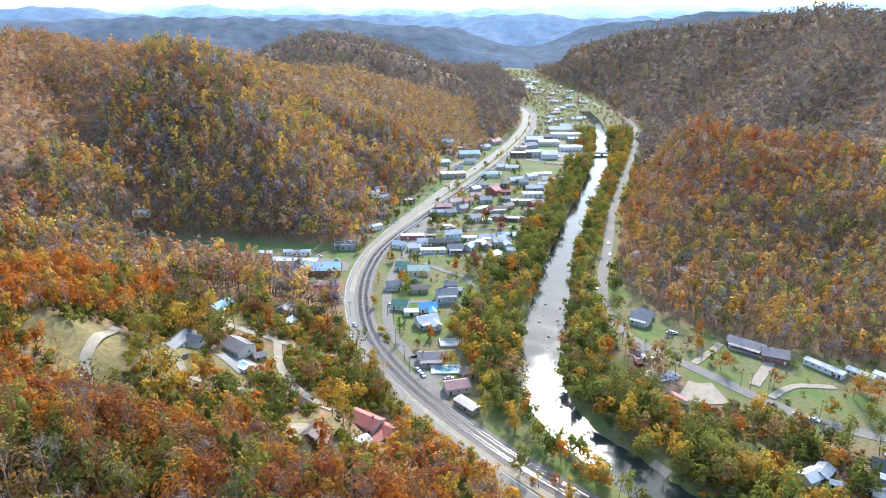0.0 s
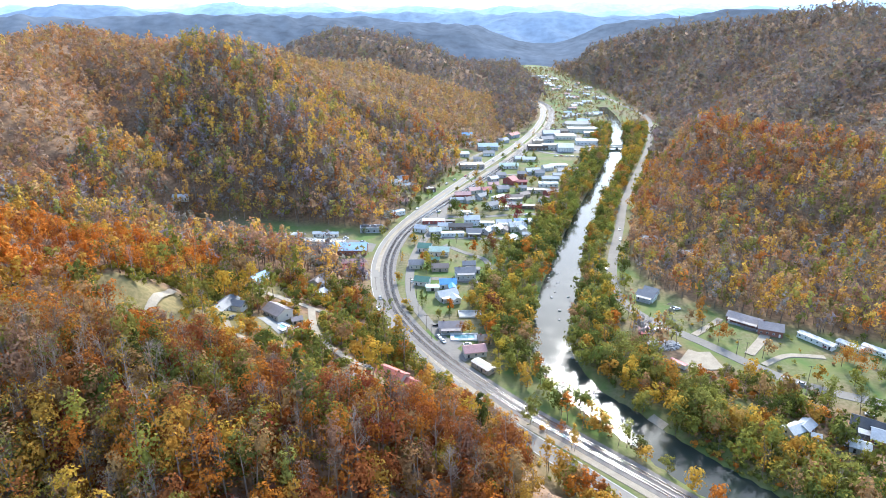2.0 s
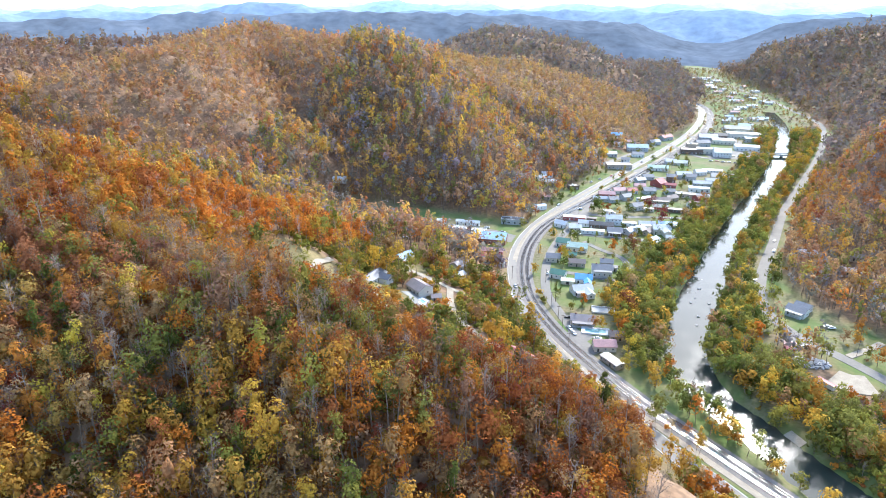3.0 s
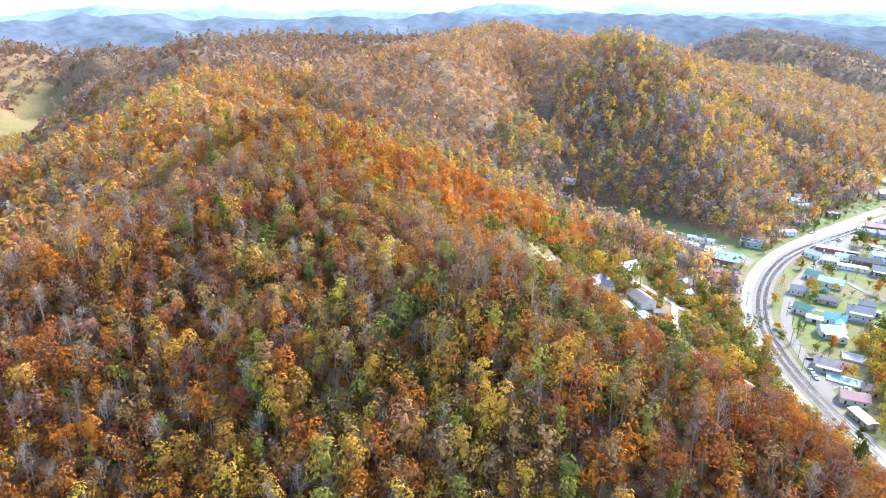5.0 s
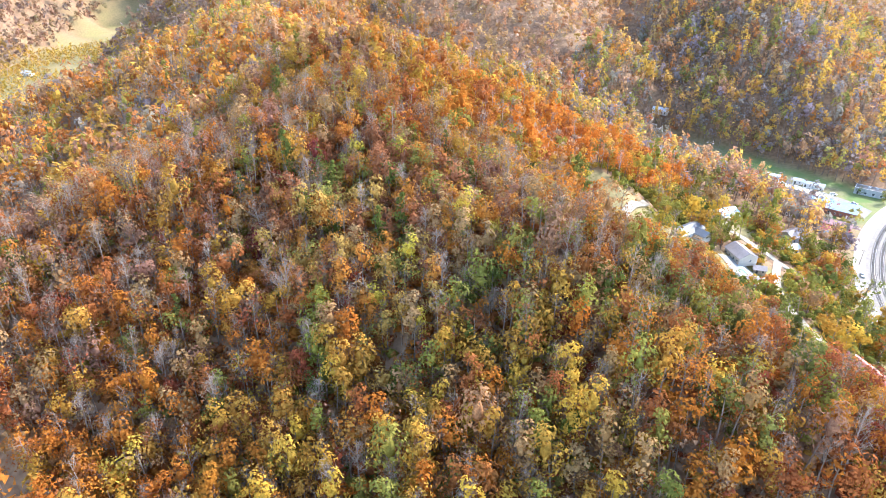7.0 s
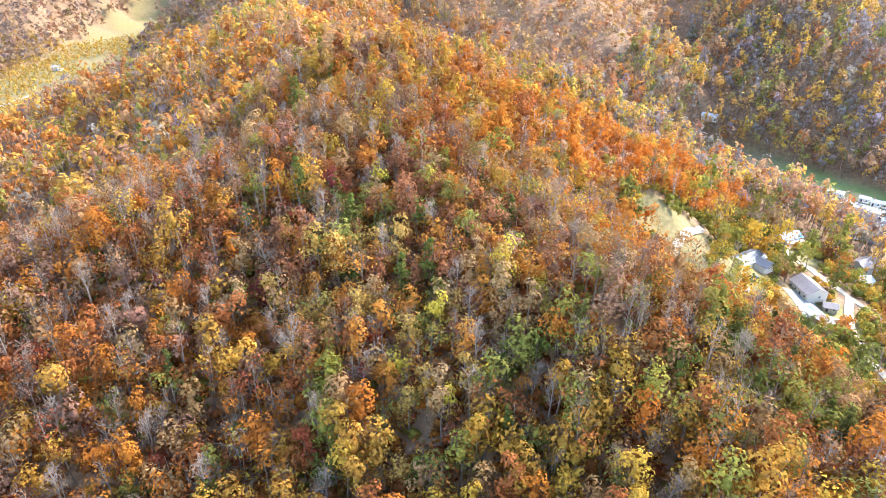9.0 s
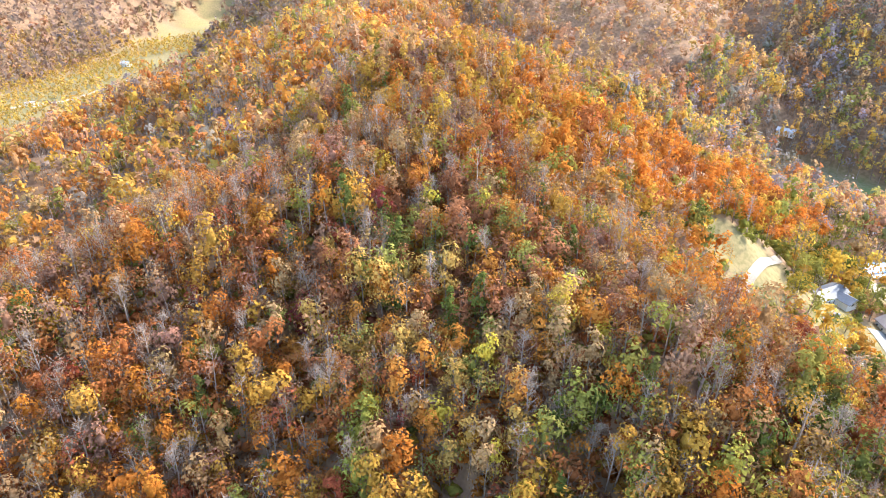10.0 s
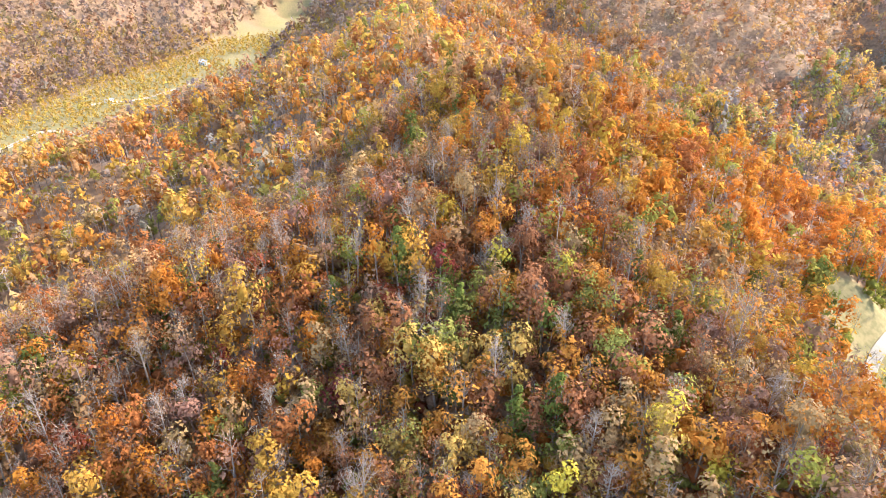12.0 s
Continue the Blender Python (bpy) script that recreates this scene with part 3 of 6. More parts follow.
def house(x, y, rot, L, W, H, roof, wall, kind):
    """A building: walls, roof, doors and windows; ridge along its length. kind: its form, then what is added to it."""
    HOUSES.append((x, y, max(L, W) / 2))
    style, extra = kind.split(",")[0], kind.split(",")[1:]
    names = {"gable": "house", "trailer": "mobile_home", "flat": "store_building", "shed": "shed", "shelter": "open_shelter", "barn": "metal_barn", "box": "cargo_trailer"}
    words = {"gable": "house", "trailer": "long mobile home", "flat": "flat-roofed store building", "shed": "low shed", "shelter": "open shelter on posts", "barn": "barn with an open end", "box": "parked cargo trailer"}
    ob = new(names[style])
    ob.matrix_world = pose(x, y, height_at(x, y) + 0.25, 0, 0, rot)
    tagged(ob, f"{WALL_WORDS.get(wall.name, 'pale')} {words[style]} with a {ROOF_WORDS.get(roof.name, 'grey roof')}", names[style].replace("_", " "))
    rng = random.Random(int(x * 13 + y * 7))
    rise = {"gable": W * 0.26, "trailer": 0.35, "shed": 0.5, "shelter": W * 0.14, "barn": W * 0.24, "box": 0.12}.get(style, 0)
    if style == "flat":
        block("wall", (-L / 2, -W / 2, -1.2, L / 2, W / 2, H), wall, ob)
        block("roof", (-L / 2 + 0.3, -W / 2 + 0.3, H, L / 2 - 0.3, W / 2 - 0.3, H + 0.12), roof, ob)
        for x0, y0, x1, y1 in ((-L / 2 - 0.1, -W / 2 - 0.1, L / 2 + 0.1, -W / 2 + 0.3), (-L / 2 - 0.1, W / 2 - 0.3, L / 2 + 0.1, W / 2 + 0.1), (-L / 2 - 0.1, -W / 2 + 0.3, -L / 2 + 0.3, W / 2 - 0.3), (L / 2 - 0.3, -W / 2 + 0.3, L / 2 + 0.1, W / 2 - 0.3)):
            block("parapet", (x0, y0, H - 0.1, x1, y1, H + 0.55), wall, ob)
        for k in range(rng.randint(1, 3)):
            a, b = rng.uniform(-L / 3, L / 3), rng.uniform(-W / 4, W / 4)
            block("roof_vent", (a, b, H + 0.12, a + 1.6, b + 1.4, H + 1.1), SILVER, ob)
    elif style == "shelter":
        pydata("roof", *gable_roof(L, W, H, rise), [roof], ob)
        for sx in (-1, 0, 1):
            for sy in (-1, 1):
                a, b = sx * (L / 2 - 0.3), sy * (W / 2 - 0.3)
                block("post", (a - 0.1, b - 0.1, -0.5, a + 0.1, b + 0.1, H + 0.05), wall, ob)
        block("floor_slab", (-L / 2, -W / 2, -0.6, L / 2, W / 2, 0.02), CONCRETE, ob)
        return ob
    else:
        pydata("wall", *gable_walls(L, W, H, rise, 0.35 if style == "box" else -1.2), [wall], ob)
        pydata("roof", *gable_roof(L, W, H, rise, 0.05 if style == "box" else 0.25 if style in ("trailer", "shed") else 0.5), [roof], ob)
    if style == "box":
        for a in (-L * 0.32, L * 0.32):
            block("axle", (a - 0.5, -W / 2 + 0.2, -0.4, a + 0.5, W / 2 - 0.2, 0.4), DARK, ob)
        return ob
    # doors and windows on the long sides and ends
    levels = (1.55,) if H < 4.6 or style in ("flat", "barn") else (1.45, 4.1)
    if style == "barn":
        add_door(ob, -L / 2 - 0.02, 0, -0.2, 90, 4.6, 2.9)
        pydata("lean_to_roof", *gable_roof(L * 0.9, 2.6, 2.3, 0.2, 0.1), [WHITE], ob).matrix_local = pose(0, -W / 2 - 1.4, 0)
        block("lean_to_wall", (-L * 0.45, -W / 2 - 2.6, -1.0, L * 0.45, -W / 2 - 0.02, 2.2), WHITE, ob)
    elif style != "shed" or L > 9:
        n = max(2, int(L / (3.2 if style != "flat" else 4.5)))
        for s in (-1, 1):
            skip = rng.randrange(n)
            for k in range(n):
                a = -L / 2 + (k + 0.5) * L / n
                for z in levels:
                    if k == skip and z < 2:
                        add_door(ob, a, s * (W / 2 + 0.01), -0.1, 0 if s < 0 else 180, mat=WHITE if wall in (RED, BROWNW, BRICKW) else DARK)
                    else:
                        add_window(ob, a, s * (W / 2 + 0.01), z, 0, 1.0 + 0.9 * (style == "flat"), 1.2 + 0.5 * (style == "flat"))
        for s in (-1, 1):
            for z in levels:
                add_window(ob, s * (L / 2 + 0.01), 0.12 * W, z, 90)
    else:
        add_door(ob, 0, -W / 2 - 0.01, -0.1, 0, 2.0)
    if "porch" in extra:
        block("porch_floor", (-L * 0.42, -W / 2 - 2.3, -1.0, L * 0.42, -W / 2 - 0.01, 0.1), CONCRETE, ob)
        pydata("porch_roof", [(-L * 0.44, -W / 2 - 2.6, H - 0.75), (L * 0.44, -W / 2 - 2.6, H - 0.75), (L * 0.44, -W / 2 + 0.1, H - 0.15), (-L * 0.44, -W / 2 + 0.1, H - 0.15), (-L * 0.44, -W / 2 - 2.6, H - 0.6), (L * 0.44, -W / 2 - 2.6, H - 0.6), (L * 0.44, -W / 2 + 0.1, H), (-L * 0.44, -W / 2 + 0.1, H)], box_data(0, 0, 0, 1, 1, 1)[1], [roof], ob)
        for k in range(4):
            a = -L * 0.41 + k * L * 0.82 / 3
            block("porch_post", (a - 0.08, -W / 2 - 2.25, 0.1, a + 0.08, -W / 2 - 2.09, H - 0.7), WHITE, ob)
    if "wing" in extra:
        wl, ww = W * 0.75, L * 0.4
        m = pose(L * 0.2, -W / 2 - wl * 0.4, -0.15, 0, 0, 90)
        pydata("wing_wall", *gable_walls(wl, ww, H - 0.2, ww * 0.26), [wall], ob).matrix_local = m
        pydata("wing_roof", *gable_roof(wl + 1.2, ww, H - 0.2, ww * 0.26), [roof], ob).matrix_local = m
        add_window(ob, L * 0.2, -W / 2 - wl * 0.9 - 0.02, 1.5, 0, 1.4)
    if style == "gable" and rng.random() < 0.45:
        a = rng.choice((-0.3, 0.3)) * L
        block("chimney", (a - 0.35, -0.35, H + rise * 0.4, a + 0.35, 0.35, H + rise + 0.9), BRICKW, ob)
    return ob


CAR_PAINTS = {n: material(n + "_car_paint", c, 0.3, var=0.04) for n, c in (("white", (0.75, 0.75, 0.74)), ("black", (0.02, 0.02, 0.022)), ("silver", (0.45, 0.46, 0.47)), ("red", (0.40, 0.04, 0.035)), ("blue", (0.05, 0.10, 0.25)), ("grey", (0.14, 0.145, 0.15)))}
TYRE, HUB = material("tyre_rubber", (0.02, 0.02, 0.02), 0.9), material("wheel_hub", (0.5, 0.5, 0.5), 0.35, metal=0.8)


def loft(rings):
    """A closed body through rings of equal length."""
    n = len(rings[0])
    v = [p for r in rings for p in r]
    f = [tuple(reversed(range(n)))]
    for k in range(len(rings) - 1):
        for i in range(n):
            f.append((k * n + i, k * n + (i + 1) % n, (k + 1) * n + (i + 1) % n, (k + 1) * n + i))
    f.append(tuple(range((len(rings) - 1) * n, len(rings) * n)))
    return v, f


def build_car(paint, pickup=False):
    """A car 4.7 m long: painted body, glazed cabin, roof and four wheels."""
    ob = new("pickup_truck" if pickup else "car")
    tagged(ob, f"{paint} {'pickup truck' if pickup else 'car'} standing on the ground", "pickup truck" if pickup else "car", "vehicles in the valley")
    side = [(-2.35, 0.35), (-2.3, 0.8), (-1.5, 0.92), (1.2, 0.95), (2.25, 0.85), (2.35, 0.4), (1.9, 0.28), (-1.9, 0.28)]
    pydata("body", *loft([[(x, s * w, z) for x, z in side] for s, w in ((-1, 0.9), (-1, 0.82), (1, 0.82), (1, 0.9))][:1] + [[(x, -0.86, z + 0.04 * (z > 0.7)) for x, z in side], [(x, 0.86, z + 0.04 * (z > 0.7)) for x, z in side], [(x, 0.9, z) for x, z in side]]), [CAR_PAINTS[paint]], ob)
    lo, hi = ((-0.2, 1.1), (0.1, 0.75)) if pickup else ((-1.75, 1.05), (-1.2, 0.45))
    ring0 = [(lo[0], -0.8, 0.94), (lo[1], -0.8, 0.94), (lo[1], 0.8, 0.94), (lo[0], 0.8, 0.94)]
    ring1 = [(hi[0], -0.66, 1.42), (hi[1], -0.66, 1.42), (hi[1], 0.66, 1.42), (hi[0], 0.66, 1.42)]
    pydata("cabin_glass", *loft([ring0, ring1]), [GLASS], ob)
    block("roof_panel", (hi[0] - 0.03, -0.68, 1.42, hi[1] + 0.03, 0.68, 1.48), CAR_PAINTS[paint], ob)
    if pickup:
        block("bed", (-2.2, -0.72, 0.93, -0.3, 0.72, 0.99), DARK, ob)
    if "wheel" not in SHARED:
        for key, r, w, mat in (("wheel", 0.33, 0.22, TYRE), ("hub", 0.19, 0.235, HUB)):
            rings = [[(r * math.cos(a * 0.6283), y, r * math.sin(a * 0.6283)) for a in range(10)] for y in (-w / 2, w / 2)]
            me = bpy.data.meshes.new(key)
            v, f = loft(rings)
            me.from_pydata(v, [], f)
            me.materials.append(mat)
            SHARED[key] = me
    for wx in (-1.45, 1.45):
        for wy in (-0.82, 0.82):
            wheel = new("wheel", SHARED["wheel"])
            wheel.parent = ob
            wheel.matrix_local = pose(wx, wy, 0.33)
            new("rim", SHARED["hub"]).parent = wheel
    for wy in (-0.6, 0.6):
        block("headlight", (2.28, wy - 0.16, 0.6, 2.37, wy + 0.16, 0.74), HUB, ob)
    return ob


CARS = {}


def car(x, y, rot, paint="white", pickup=False, lift=0.24):
    m = pose(x, y, max(height_at(x, y), -0.1) + lift, 0, 0, rot)
    if (paint, pickup) not in CARS:
        CARS[(paint, pickup)] = build_car(paint, pickup)
        CARS[(paint, pickup)].matrix_world = m
        return CARS[(paint, pickup)]
    return copy_thing(CARS[(paint, pickup)], m)



# ---- the buildings ----

# beside the railway
house(-6.5, 297.6, 4, 14, 8.5, 3.4, TAUPE, CREAM, "gable,porch")
house(6.8, 270.4, 14, 12, 8, 3.2, PINK, CREAM, "gable")
house(13.0, 283.9, 10, 7.5, 7, 2.8, BROWN, TAN, "gable")
house(11.4, 255.1, -48, 13, 5.5, 2.6, STRAW, TAN, "shed")
house(-9.9, 340.6, 25, 13, 9, 3.6, SILVER, WHITE, "gable,porch,wing")
house(-9.7, 359.7, 8, 11, 8.5, 3.2, BLUE, WHITE, "gable,wing")
house(-27.1, 362.8, -12, 10, 8, 3.4, GREEN, WHITE, "gable")
house(-19.8, 353.8, 4, 9, 5.5, 2.4, SAGE, CREAM, "shed")
house(-33.6, 392.3, 6, 10, 8.5, 3.4, SLATE, CREAM, "gable")
house(2.2, 375.0, 6, 14, 9, 5.2, SLATE, WHITE, "gable,porch")
house(5.0, 393.1, 4, 9, 7, 3, SLATE, GREY, "gable")
house(-17.5, 418.5, -4, 15, 9, 3.6, SAGE, CREAM, "gable")
house(-29.0, 426.6, -8, 10, 9, 3.4, GREEN, WHITE, "gable")
house(-16.0, 387.4, 4, 12, 7, 3, BROWN, TAN, "gable")
house(-20.1, 402.5, 0, 6, 5, 2.6, GREEN, TAN, "gable")
house(8.0, 384.8, -6, 10, 5, 2.6, BLACK, GREY, "shed")

# first cross street
house(-34.8, 471.0, -20, 9.5, 8, 3.2, SILVER, WHITE, "gable")
house(-22.8, 464.8, 10, 10, 8, 3.2, WHITEROOF, CREAM, "gable")
house(-14.6, 478.5, 2, 12, 7, 3, SILVER, WHITE, "gable")
house(-8.0, 459.9, 4, 19, 5.5, 2.8, WHITEROOF, WHITE, "trailer")
house(-1.4, 477.1, 2, 20, 7.5, 3, BLACK, BROWNW, "gable")
house(9.8, 460.9, 0, 12, 9, 4, SLATE, BROWNW, "gable,porch")
house(8.4, 490.4, 6, 13, 9, 5.4, SILVER, WHITE, "gable")
house(18.6, 487.5, 2, 18, 4.6, 2.8, WHITEROOF, WHITE, "trailer")
house(21.1, 467.0, 55, 9, 8, 3.2, SILVER, WHITE, "gable")
house(29.0, 472.0, 65, 10, 9, 3.4, SILVER, CREAM, "gable")
house(36.0, 469.3, 70, 8, 6, 3, BROWN, TAN, "gable")
house(46.9, 475.9, 10, 14, 10, 4.5, WHITEROOF, CREAM, "gable,wing")
house(40.6, 446.8, 80, 13, 7, 3, SILVER, TAN, "gable")
house(53.5, 459.6, 0, 7, 5, 2.6, WHITEROOF, WHITE, "gable")
house(35.8, 487.6, 8, 13, 7, 3.4, SILVER, WHITE, "gable,porch")
house(54.3, 496.0, 2, 17, 6.5, 2.6, BLUE, WHITE, "shelter")
house(-10.3, 493.0, 0, 8, 4, 2.4, BROWN, BROWNW, "shed")
house(-25.3, 491.9, 4, 19, 6, 3, SILVER, RED, "shed")

# park street
house(28.4, 537.4, 35, 11, 9, 4, SLATE, WHITE, "gable")
house(-4.2, 555.5, 4, 15, 6, 3, SILVER, GREY, "gable")
house(6.8, 555.5, 25, 9, 8, 3.2, SLATE, GREY, "gable")
house(3.0, 517.5, 6, 8, 4.5, 2.6, SILVER, WHITE, "shelter")
house(49.6, 542.2, -4, 13, 6, 3, STRAW, TAN, "gable")
house(65.9, 537.3, -4, 20, 5.5, 2.8, BLACK, BROWNW, "trailer")
house(80.6, 557.1, 20, 11, 8, 3.6, PINK, WHITE, "gable")
house(39.3, 534.1, 0, 9, 4.5, 2.6, WHITEROOF, WHITE, "trailer")
house(51.0, 565.8, 6, 17, 7, 3, BROWN, CREAM, "gable,porch")
house(0.6, 572.8, 8, 15, 8, 3.2, PINK, RED, "gable")
house(12.1, 589.5, 22, 12, 8, 3.2, PINK, CREAM, "gable")
house(24.3, 591.2, 24, 10, 8, 3.2, REDROOF, WHITE, "gable")
house(32.4, 610.7, 10, 11, 8, 3.2, PINK, CREAM, "gable")
house(19.2, 567.8, 40, 11, 8, 3.4, SLATE, GREY, "gable")
house(41.1, 595.0, 18, 12, 9, 3.4, SLATE, GREY, "gable")
house(35.7, 567.5, 44, 15, 5, 2.8, WHITEROOF, WHITE, "trailer")
house(60.9, 574.8, 40, 12, 8, 3.2, BROWN, TAN, "gable")
house(78.2, 589.2, -4, 24, 8, 3.6, STRAW, TAN, "flat")
house(88.5, 580.2, 30, 12, 9, 4, BROWN, RED, "gable")
house(60.9, 599.0, 10, 10, 7, 3, SLATE, GREY, "gable")

# upper streets
house(33.6, 635.6, 30, 10, 8, 3.2, SILVER, GREY, "gable")
house(42.1, 650.7, 14, 11, 8, 3.2, SLATE, GREY, "gable")
house(51.7, 625.0, 50, 10, 13, 4.5, REDROOF, RED, "gable")
house(61.9, 623.0, 0, 14, 5.5, 3, REDROOF, RED, "gable")
house(65.2, 646.2, 0, 9, 9, 6, SLATE, BROWNW, "gable")
house(54.2, 693.9, 2, 22, 9, 3.6, SAGE, WHITE, "gable")
house(79.4, 667.1, 10, 15, 10, 4, SILVER, GREY, "gable")
house(86.3, 657.8, 0, 10, 9, 4.5, SLATE, GREY, "gable")
house(98.5, 686.0, 20, 12, 9, 3.6, WHITEROOF, WHITE, "gable")
house(113.0, 698.9, 2, 20, 7, 3, WHITEROOF, WHITE, "trailer")
house(90.4, 614.8, 2, 20, 8, 3.6, SILVER, WHITE, "flat")
house(95.7, 637.7, 2, 18, 7, 3, SILVER, GREY, "gable")
house(120.1, 671.5, 2, 24, 10, 3.4, STRAW, CREAM, "gable")
house(107.5, 653.1, 4, 14, 7, 3, SILVER, WHITE, "gable")
house(81.3, 728.1, 2, 16, 8, 3, SILVER, CREAM, "gable")
house(70.2, 730.9, 6, 12, 9, 3.4, SILVER, GREY, "gable")
house(91.1, 587.3, 4, 12, 7, 3, WHITEROOF, WHITE, "gable")

# downtown
house(99.2, 796.9, 2, 26, 14, 5, BROWN, BROWNW, "flat")
house(117.7, 800.1, 2, 24, 12, 6, WHITEROOF, CREAM, "flat")
house(133.9, 787.1, 2, 20, 16, 6, WHITEROOF, WHITE, "gable")
house(116.9, 844.6, 20, 18, 12, 5, SLATE, GREY, "gable")
house(146.2, 870.6, 0, 28, 18, 5, WHITEROOF, CREAM, "flat")
house(170.6, 833.9, 0, 30, 16, 5, WHITEROOF, WHITE, "flat")
house(180.1, 918.9, 0, 46, 18, 6, STRAW, CREAM, "flat")
house(187.7, 890.3, 0, 22, 14, 5, SILVER, GREY, "flat")
house(128.6, 886.3, 4, 24, 14, 5, SILVER, GREY, "gable")
house(102.7, 826.9, 2, 14, 12, 6, BROWN, TAN, "flat")
house(177.8, 963.3, 0, 36, 14, 5, STRAW, CREAM, "gable")
house(146.2, 902.2, 8, 18, 10, 5, BLACK, BROWNW, "gable")

# west of the highway
house(72.6, 874.7, 45, 18, 10, 4.5, REDROOF, GREY, "gable")
house(33.2, 793.6, 6, 26, 13, 5, BLUEGREY, GREY, "gable")
house(55.4, 837.6, 40, 16, 10, 4, SLATE, GREY, "gable")
house(6.1, 841.6, 10, 14, 10, 4, BLUE, WHITE, "gable")
house(-13.4, 824.1, 0, 14, 9, 4, REDROOF, WHITE, "gable")
house(9.6, 810.0, 4, 12, 8, 3.5, SILVER, WHITE, "gable")
house(24.8, 829.0, 4, 14, 8, 3.5, PINK, CREAM, "gable")
house(1.4, 746.5, 20, 12, 9, 3.5, SILVER, GREY, "gable")
house(33.3, 759.2, 8, 14, 9, 3.5, SLATE, WHITE, "gable")
house(10.9, 693.9, 10, 28, 14, 4.5, STRAW, TAN, "flat")
house(18.7, 727.8, 0, 10, 7, 3.2, SLATE, WHITE, "gable")
house(-20.7, 709.1, 20, 10, 8, 3.4, SILVER, WHITE, "gable")
house(-33.1, 591.3, 30, 10, 7, 3.6, TAN, BROWNW, "flat")
house(-68.5, 598.6, 20, 11, 8, 3.4, WHITEROOF, WHITE, "gable")
house(-63.3, 615.3, 20, 11, 8, 3.4, SILVER, WHITE, "gable")
house(-56.7, 603.4, 30, 14, 6, 3, SILVER, CREAM, "gable")
house(-56.7, 547.5, 20, 8, 6, 3, PINK, TAN, "gable")
house(-62.5, 510.7, 38, 22, 6, 3.4, BLUEGREY, WHITE, "shed")
house(-76.4, 468.3, 4, 19, 8, 4, BLACK, GREY, "flat")

# the crossroads lot
house(-87.6, 420.2, 2, 28, 14, 4.2, PALEBLUE, BRICKW, "gable")
house(-111.3, 435.2, -4, 36, 8, 3.6, STRAW, CREAM, "flat")
house(-79.7, 393.5, 4, 16, 7, 3.2, PINK, RED, "gable")
house(-78.0, 381.7, 2, 14, 6, 3, REDROOF, RED, "gable")
house(-78.7, 371.4, 20, 8, 7, 3, SLATE, GREY, "gable")
house(-70.7, 371.4, 10, 8, 6, 2.8, SILVER, WHITE, "gable")
house(-149.4, 450.3, 4, 9, 5, 2.8, PINK, WHITE, "gable")
house(-137.0, 452.6, 4, 10, 5, 3, WHITEROOF, WHITE, "trailer")
house(-120.1, 455.1, 4, 6, 4, 3, WHITEROOF, WHITE, "gable")
house(-112.8, 453.7, 4, 6, 4, 3, WHITEROOF, WHITE, "gable")
house(-106.0, 454.8, 4, 7, 4, 3, WHITEROOF, WHITE, "gable")
house(-116.3, 412.1, 30, 13, 8, 3.4, SILVER, WHITE, "gable,wing")
house(-108.5, 393.1, 30, 8, 7, 3.2, BROWN, WHITE, "gable")
house(-91.7, 335.1, 70, 12, 9, 3.4, TAUPE, GREY, "gable")
house(-87.3, 315.1, 60, 8, 6, 2.8, SILVER, WHITE, "gable")

# the terrace
house(-127.3, 324.7, 63, 12, 8, 3.4, BLUE, WHITE, "barn")
house(-128.4, 269.5, 75, 17, 8.5, 3.2, SLATE, WHITE, "gable,wing")
house(-100.4, 272.3, -38, 13, 10, 3.4, TAUPE, CREAM, "gable")
house(-89.5, 269.2, 25, 5.5, 4.5, 2.4, TAUPE, TAN, "gable")
house(-86.9, 255.7, 8, 8, 5, 2.6, TAUPE, TAN, "shelter")
house(-33.3, 224.4, -33, 15, 8.5, 3.4, PINKRED, CREAM, "gable")
house(-26.9, 222.2, -33, 14, 8, 3.2, PINKRED, CREAM, "gable,wing")
house(-32.1, 207.5, 35, 5.5, 4.5, 2.4, SILVER, WHITE, "shelter")
house(-49.9, 202.4, 70, 8, 6, 3.2, BROWN, BROWNW, "gable")
house(-226.0, 442.1, 30, 9, 8, 3.6, SLATE, WHITE, "gable")
house(-208.4, 409.2, 10, 5, 4, 2.4, WHITEROOF, WHITE, "gable")
house(-151.4, 401.9, 10, 5, 4, 2.4, WHITEROOF, WHITE, "gable")
house(-256.5, 512.5, 10, 13, 7, 3.2, SILVER, WHITE, "gable")
house(-117.3, 651.0, 10, 10, 8, 3.4, SLATE, WHITE, "gable")
house(-101.4, 639.3, 10, 10, 6, 3, WHITEROOF, WHITE, "gable")

# beyond the river
house(170.5, 311.3, -38, 19, 8, 3.2, TAUPE, BRICKW, "gable,porch")
house(180.5, 299.7, -22, 13, 10, 3.8, TAUPE, BRICKW, "gable")
house(201.4, 288.2, -55, 20, 4.6, 2.7, SILVER, WHITE, "trailer")
house(216.4, 281.9, -52, 13, 4.6, 2.7, SILVER, CREAM, "trailer")
house(228.0, 277.7, -50, 13, 4.6, 2.7, SILVER, WHITE, "trailer")
house(120.2, 342.8, -35, 11, 8, 3.6, SLATE, WHITE, "gable,porch")
house(125.7, 350.9, -35, 9, 6, 3, SLATE, WHITE, "gable")
house(107.0, 297.6, -10, 7, 5, 2.6, PINK, TAN, "shed")
house(105.3, 292.8, 5, 5, 3.4, 2.4, REDROOF, RED, "shed")
house(115.0, 260.6, -50, 9.5, 2.7, 2.6, REDROOF, WHITE, "box")
house(149.0, 448.8, 2, 15, 6, 3, WHITEROOF, WHITE, "gable")
